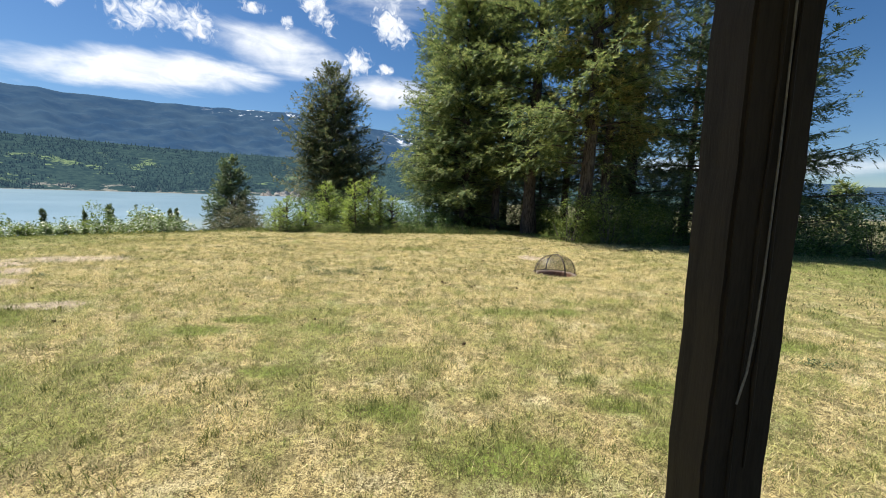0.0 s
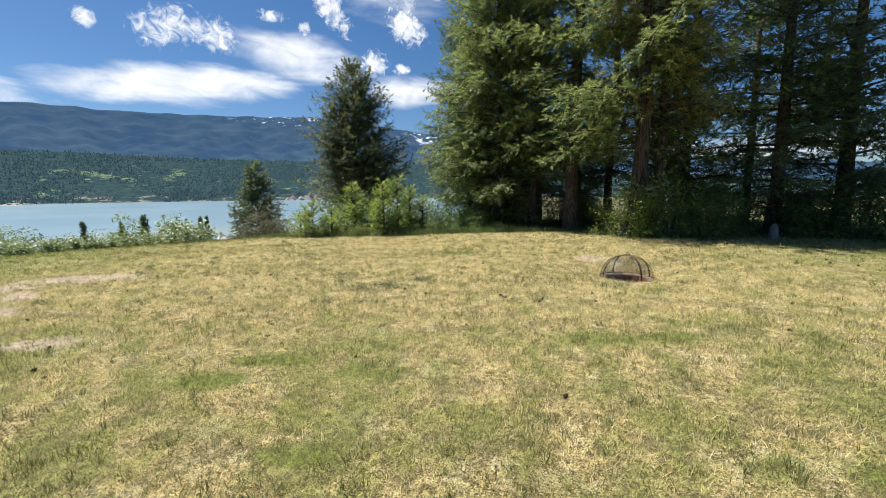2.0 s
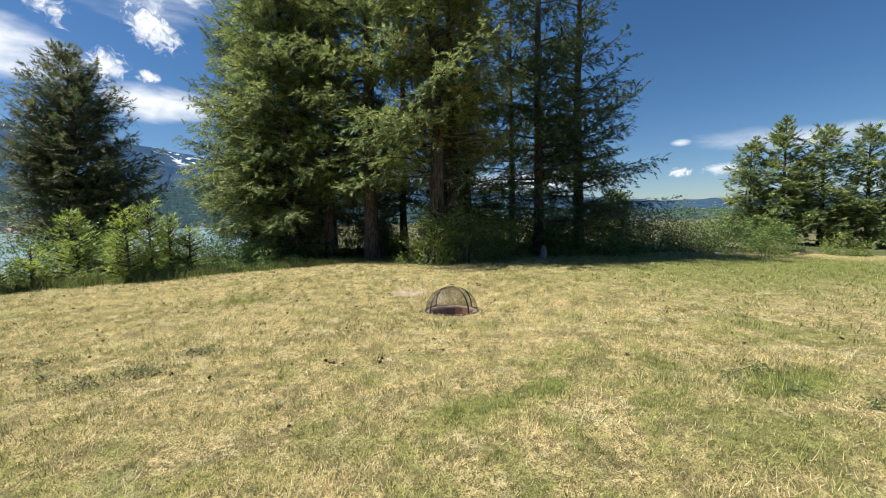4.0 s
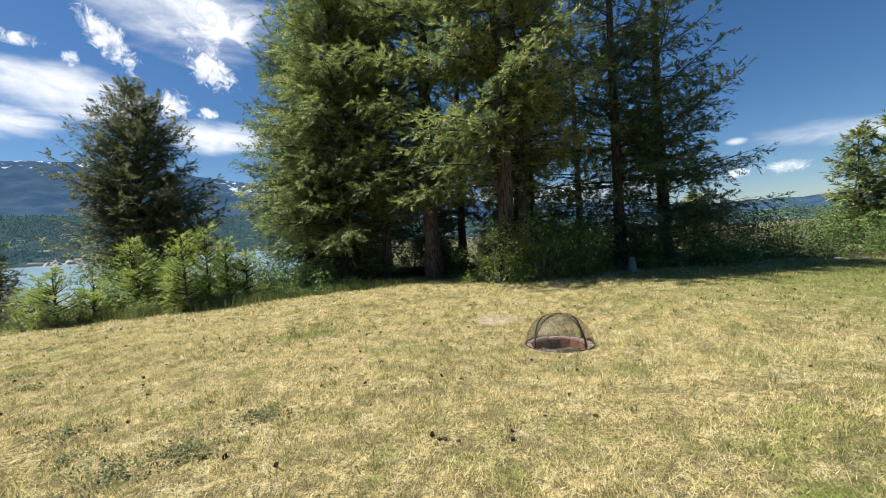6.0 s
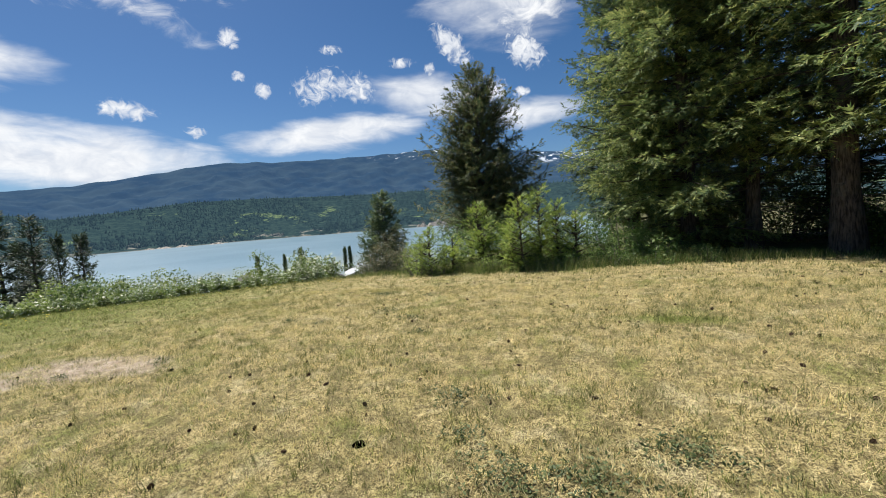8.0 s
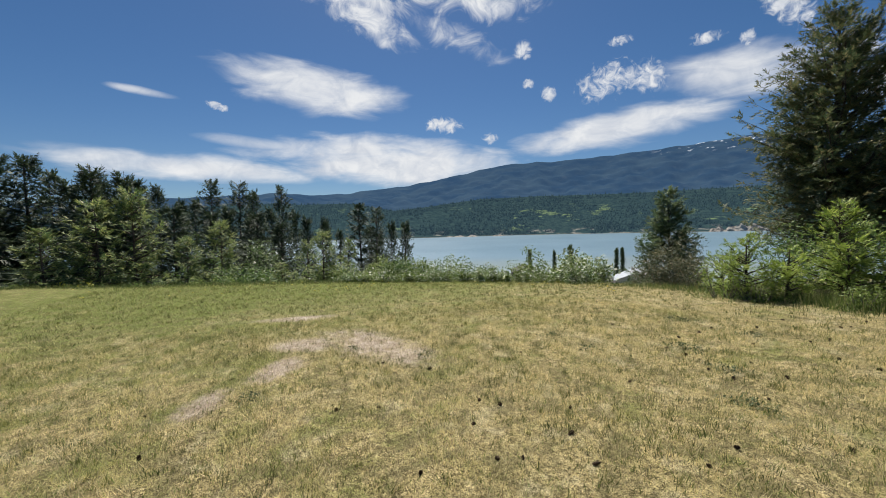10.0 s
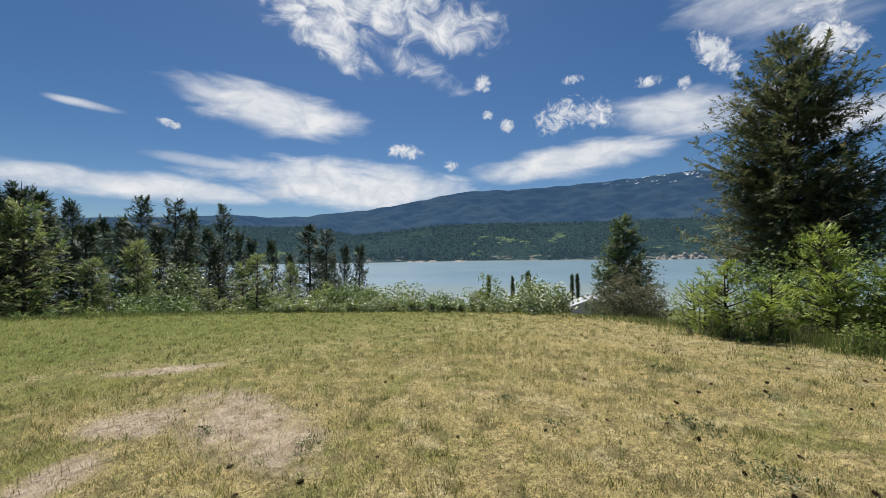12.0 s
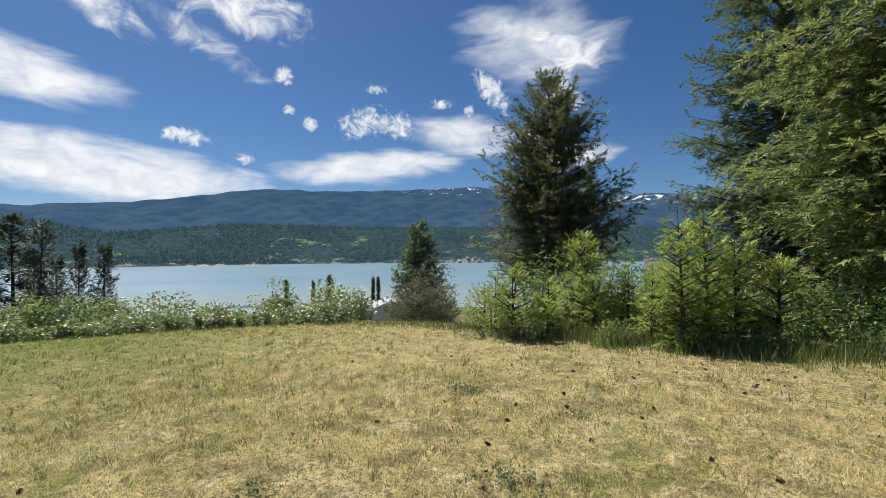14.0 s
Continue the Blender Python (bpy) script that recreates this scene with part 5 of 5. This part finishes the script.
def build_grass():
    rng = np.random.RandomState(31)
    n = 430000
    x, y = rng.uniform(-11.5, 4.2, n), rng.uniform(1.2, 13.2, n)
    clump = 0.5 + 0.5 * waves(x, y, 5.5, 41)
    keep = (rng.rand(n) > bareness(x, y) * 0.78) & (inside(x, y) < 0.2) & (rng.rand(n) < 0.45 + 0.6 * clump) & (np.hypot(x - PIT[0], y - PIT[1]) > 0.46)
    x, y, clump = x[keep], y[keep], clump[keep]
    n = len(x)
    tall = rng.uniform(0.02, 0.06, n) * (0.55 + 0.75 * clump)
    v, f = blades(x, y, tall, rng.uniform(0.003, 0.0062, n), rng.uniform(0.1, 1.5, n), rng)
    tagged(put_mesh("lawn_grass", raw_mesh("lawn_grass", v, f), BLADES), "short dry patchy lawn grass, straw yellow and green", "grass", kind="stuff")
    # tufts that stand a little taller
    m = 15000
    cx, cy = rng.uniform(-11, 4, m), rng.uniform(1.0, 13, m)
    gather = 0.5 + 0.5 * waves(cx, cy, 1.7, 44) + 0.35 * lushness(cx, cy)
    keep = rng.rand(m) < 0.25 + 0.85 * gather
    cx, cy = cx[keep], cy[keep]
    m, count = len(cx), 14
    spread = np.repeat(rng.uniform(0.012, 0.055, m), count)
    x, y = np.repeat(cx, count) + rng.normal(0, 1, m * count) * spread, np.repeat(cy, count) + rng.normal(0, 1, m * count) * spread
    high = np.repeat(rng.uniform(0.035, 0.085, m) * (1 + 0.45 * lushness(cx, cy)), count)
    keep = (rng.rand(len(x)) > bareness(x, y) * 0.7) & (inside(x, y) < 0.2) & (np.hypot(x - PIT[0], y - PIT[1]) > 0.5)
    x, y, high = x[keep], y[keep], high[keep]
    v, f = blades(x, y, high * rng.uniform(0.6, 1.2, len(x)), rng.uniform(0.003, 0.0058, len(x)), rng.uniform(0.1, 0.9, len(x)), rng)
    tagged(put_mesh("grass_tufts", raw_mesh("grass_tufts", v, f), TUFT), "taller tufts of dry and green grass in the lawn", "grass", kind="stuff")
    n = 180000
    x, y = rng.uniform(-26, 24, n), rng.uniform(0.5, 19, n)
    core = (x > -11.5) & (x < 4.2) & (y < 13.2)
    keep = (inside(x, y) < 0.6) & ~core & (rng.rand(n) > bareness(x, y) * 0.85) & (np.hypot(x - PIT[0], y - PIT[1]) > 0.46)
    x, y = x[keep], y[keep]
    n = len(x)
    tall = rng.uniform(0.02, 0.06, n) * (1 + 0.5 * (x < -15))
    v, f = blades(x, y, tall, rng.uniform(0.004, 0.009, n), rng.uniform(0.1, 1.3, n), rng)
    tagged(put_mesh("lawn_grass", raw_mesh("lawn_grass", v, f), BLADES), "sparse dry grass on the outer lawn", "grass", kind="stuff")
    # tufts of the outer lawn
    m = 15000
    cx, cy = rng.uniform(-24, 16, m), rng.uniform(0.5, 19, m)
    far = ~((cx > -11) & (cx < 4) & (cy < 13)) & (inside(cx, cy) < 0.3)
    cx, cy = cx[far], cy[far]
    m, count = len(cx), 11
    spread = np.repeat(rng.uniform(0.02, 0.08, m), count)
    x, y = np.repeat(cx, count) + rng.normal(0, 1, m * count) * spread, np.repeat(cy, count) + rng.normal(0, 1, m * count) * spread
    high = np.repeat(rng.uniform(0.03, 0.09, m), count)
    keep = rng.rand(len(x)) > bareness(x, y) * 0.8
    x, y, high = x[keep], y[keep], high[keep]
    v, f = blades(x, y, high * rng.uniform(0.6, 1.2, len(x)), rng.uniform(0.006, 0.012, len(x)), rng.uniform(0.1, 0.9, len(x)), rng)
    tagged(put_mesh("grass_tufts", raw_mesh("grass_tufts", v, f), TUFT), "green tufts in the dry grass of the outer lawn", "grass", kind="stuff")
    # long grass where the mower stops
    az = rng.uniform(-75, 118, 26000)
    r = np.interp(az, EDGE_AZ, EDGE_R) + rng.normal(0.45, 0.35, len(az))
    x, y = MID[0] - r * np.sin(np.radians(az)), MID[1] + r * np.cos(np.radians(az))
    n = len(x)
    size = np.interp(az, (-75, -30, -20, 20, 40, 118), (0.5, 0.5, 1.0, 1.0, 0.45, 0.6))
    v, f = blades(x, y, rng.uniform(0.10, 0.34, n) * size, rng.uniform(0.008, 0.016, n), rng.uniform(0.05, 0.6, n), rng)
    tagged(put_mesh("long_grass", raw_mesh("long_grass", v, f), TALL), "unmown green grass along the lawn's edge", "grass", kind="stuff")


build_grass()


def build_weeds():
    rng = np.random.RandomState(52)
    for k, (x, y, r) in enumerate(WEEDS):
        n = int(420 * (r / 0.3) ** 2)
        a, d = rng.uniform(0, 6.283, n), r * 1.15 * rng.uniform(0, 1, n) ** 0.7
        d = d * (0.75 + 0.35 * np.sin(a * 3 + k))
        px, py = d * np.cos(a) * 1.25, d * np.sin(a) * 0.8
        h = ground_height(x + px, y + py, False) - gz(x, y) + rng.uniform(0.0, 0.055, n) * (1.15 - d / (r * 1.2))
        weed = thing("weed_patch", on(x, y), "low dark green leafy weeds in the dry lawn", "weed", "weed patches in the lawn")
        v, f = leaf_cloud(np.stack([px, py, h], -1), np.full(n, 0.030), rng, 0.4)
        put_mesh("leaves", raw_mesh("leaves", v, f), WEED, weed)


build_weeds()


def build_cones():
    rng = np.random.RandomState(63)
    verts, faces = [], []
    for row in range(7):
        t = row / 6
        r = 0.021 * math.sin(math.pi * (0.18 + 0.74 * t)) ** 0.8
        for k in range(7):
            a = 2 * math.pi * (k + 0.5 * (row % 2)) / 7
            c = Vector((math.cos(a), math.sin(a), 0))
            s = Vector((-math.sin(a), math.cos(a), 0))
            z = -0.034 + 0.068 * t
            b = len(verts)
            verts += [tuple(c * r * 0.3 + s * 0.004 + Vector((0, 0, z))), tuple(c * r * 0.3 - s * 0.004 + Vector((0, 0, z))), tuple(c * r * 1.15 - s * 0.007 + Vector((0, 0, z + 0.008))), tuple(c * r * 1.15 + s * 0.007 + Vector((0, 0, z + 0.008)))]
            faces.append((b, b + 1, b + 2, b + 3))
    core, cf = tubes([[((0, 0, -0.034), 0.004), ((0, 0, -0.015), 0.013), ((0, 0, 0.015), 0.012), ((0, 0, 0.036), 0.002)]], 6)
    off = len(verts)
    mesh = raw_mesh("pine_cone", np.concatenate([np.array(verts), core]), np.concatenate([np.array(faces), cf + off]))
    mesh.materials.append(CONE)
    made = 0
    while made < 260:
        if made < 150:
            x, y = rng.normal(-2.5, 3.2), rng.uniform(6.5, 14.5)
        else:
            x, y = rng.uniform(-9, 9), rng.uniform(3.5, 14.5)
        if inside(np.array([x]), np.array([y]))[0] > -0.3 or math.hypot(x - PIT[0], y - PIT[1]) < 0.55:
            continue
        ob = new("pine_cone", mesh)
        s = rng.uniform(0.38, 0.72)
        ob.matrix_world = pose(x, y, gz(x, y) + 0.017 * s, 90 + rng.uniform(-25, 25), rng.uniform(-20, 20), rng.uniform(0, 360)) @ Matrix.Scale(s, 4)
        tagged(ob, "small brown fallen pine cone lying on the lawn", "pine cone", "fallen pine cones")
        made += 1


build_cones()


def build_dandelions():
    rng = np.random.RandomState(68)
    bm = bmesh.new()
    bmesh.ops.create_cone(bm, cap_ends=True, segments=10, radius1=0.012, radius2=0.024, depth=0.014)
    head = bpy.data.meshes.new("flower_head")
    bm.to_mesh(head)
    bm.free()
    stalk = raw_mesh("stalk", *tubes([[((0, 0, -0.01), 0.003), ((0.004, 0, 0.05), 0.0025), ((0, 0, 0.10), 0.002)]], 5))
    for k in range(70):
        az = rng.uniform(42, 112)
        r = float(np.interp(az, EDGE_AZ, EDGE_R)) * rng.uniform(0.72, 0.99)
        x, y = MID[0] - r * math.sin(radians(az)), MID[1] + r * math.cos(radians(az))
        flower = thing("dandelion", on(x, y), "yellow dandelion standing in the greener grass", "flower", "dandelions in the lawn")
        put_mesh("stalk", stalk, TALL, flower)
        put_mesh("flower_head", head, DANDELION, flower).location = (0, 0, 0.105)


build_dandelions()
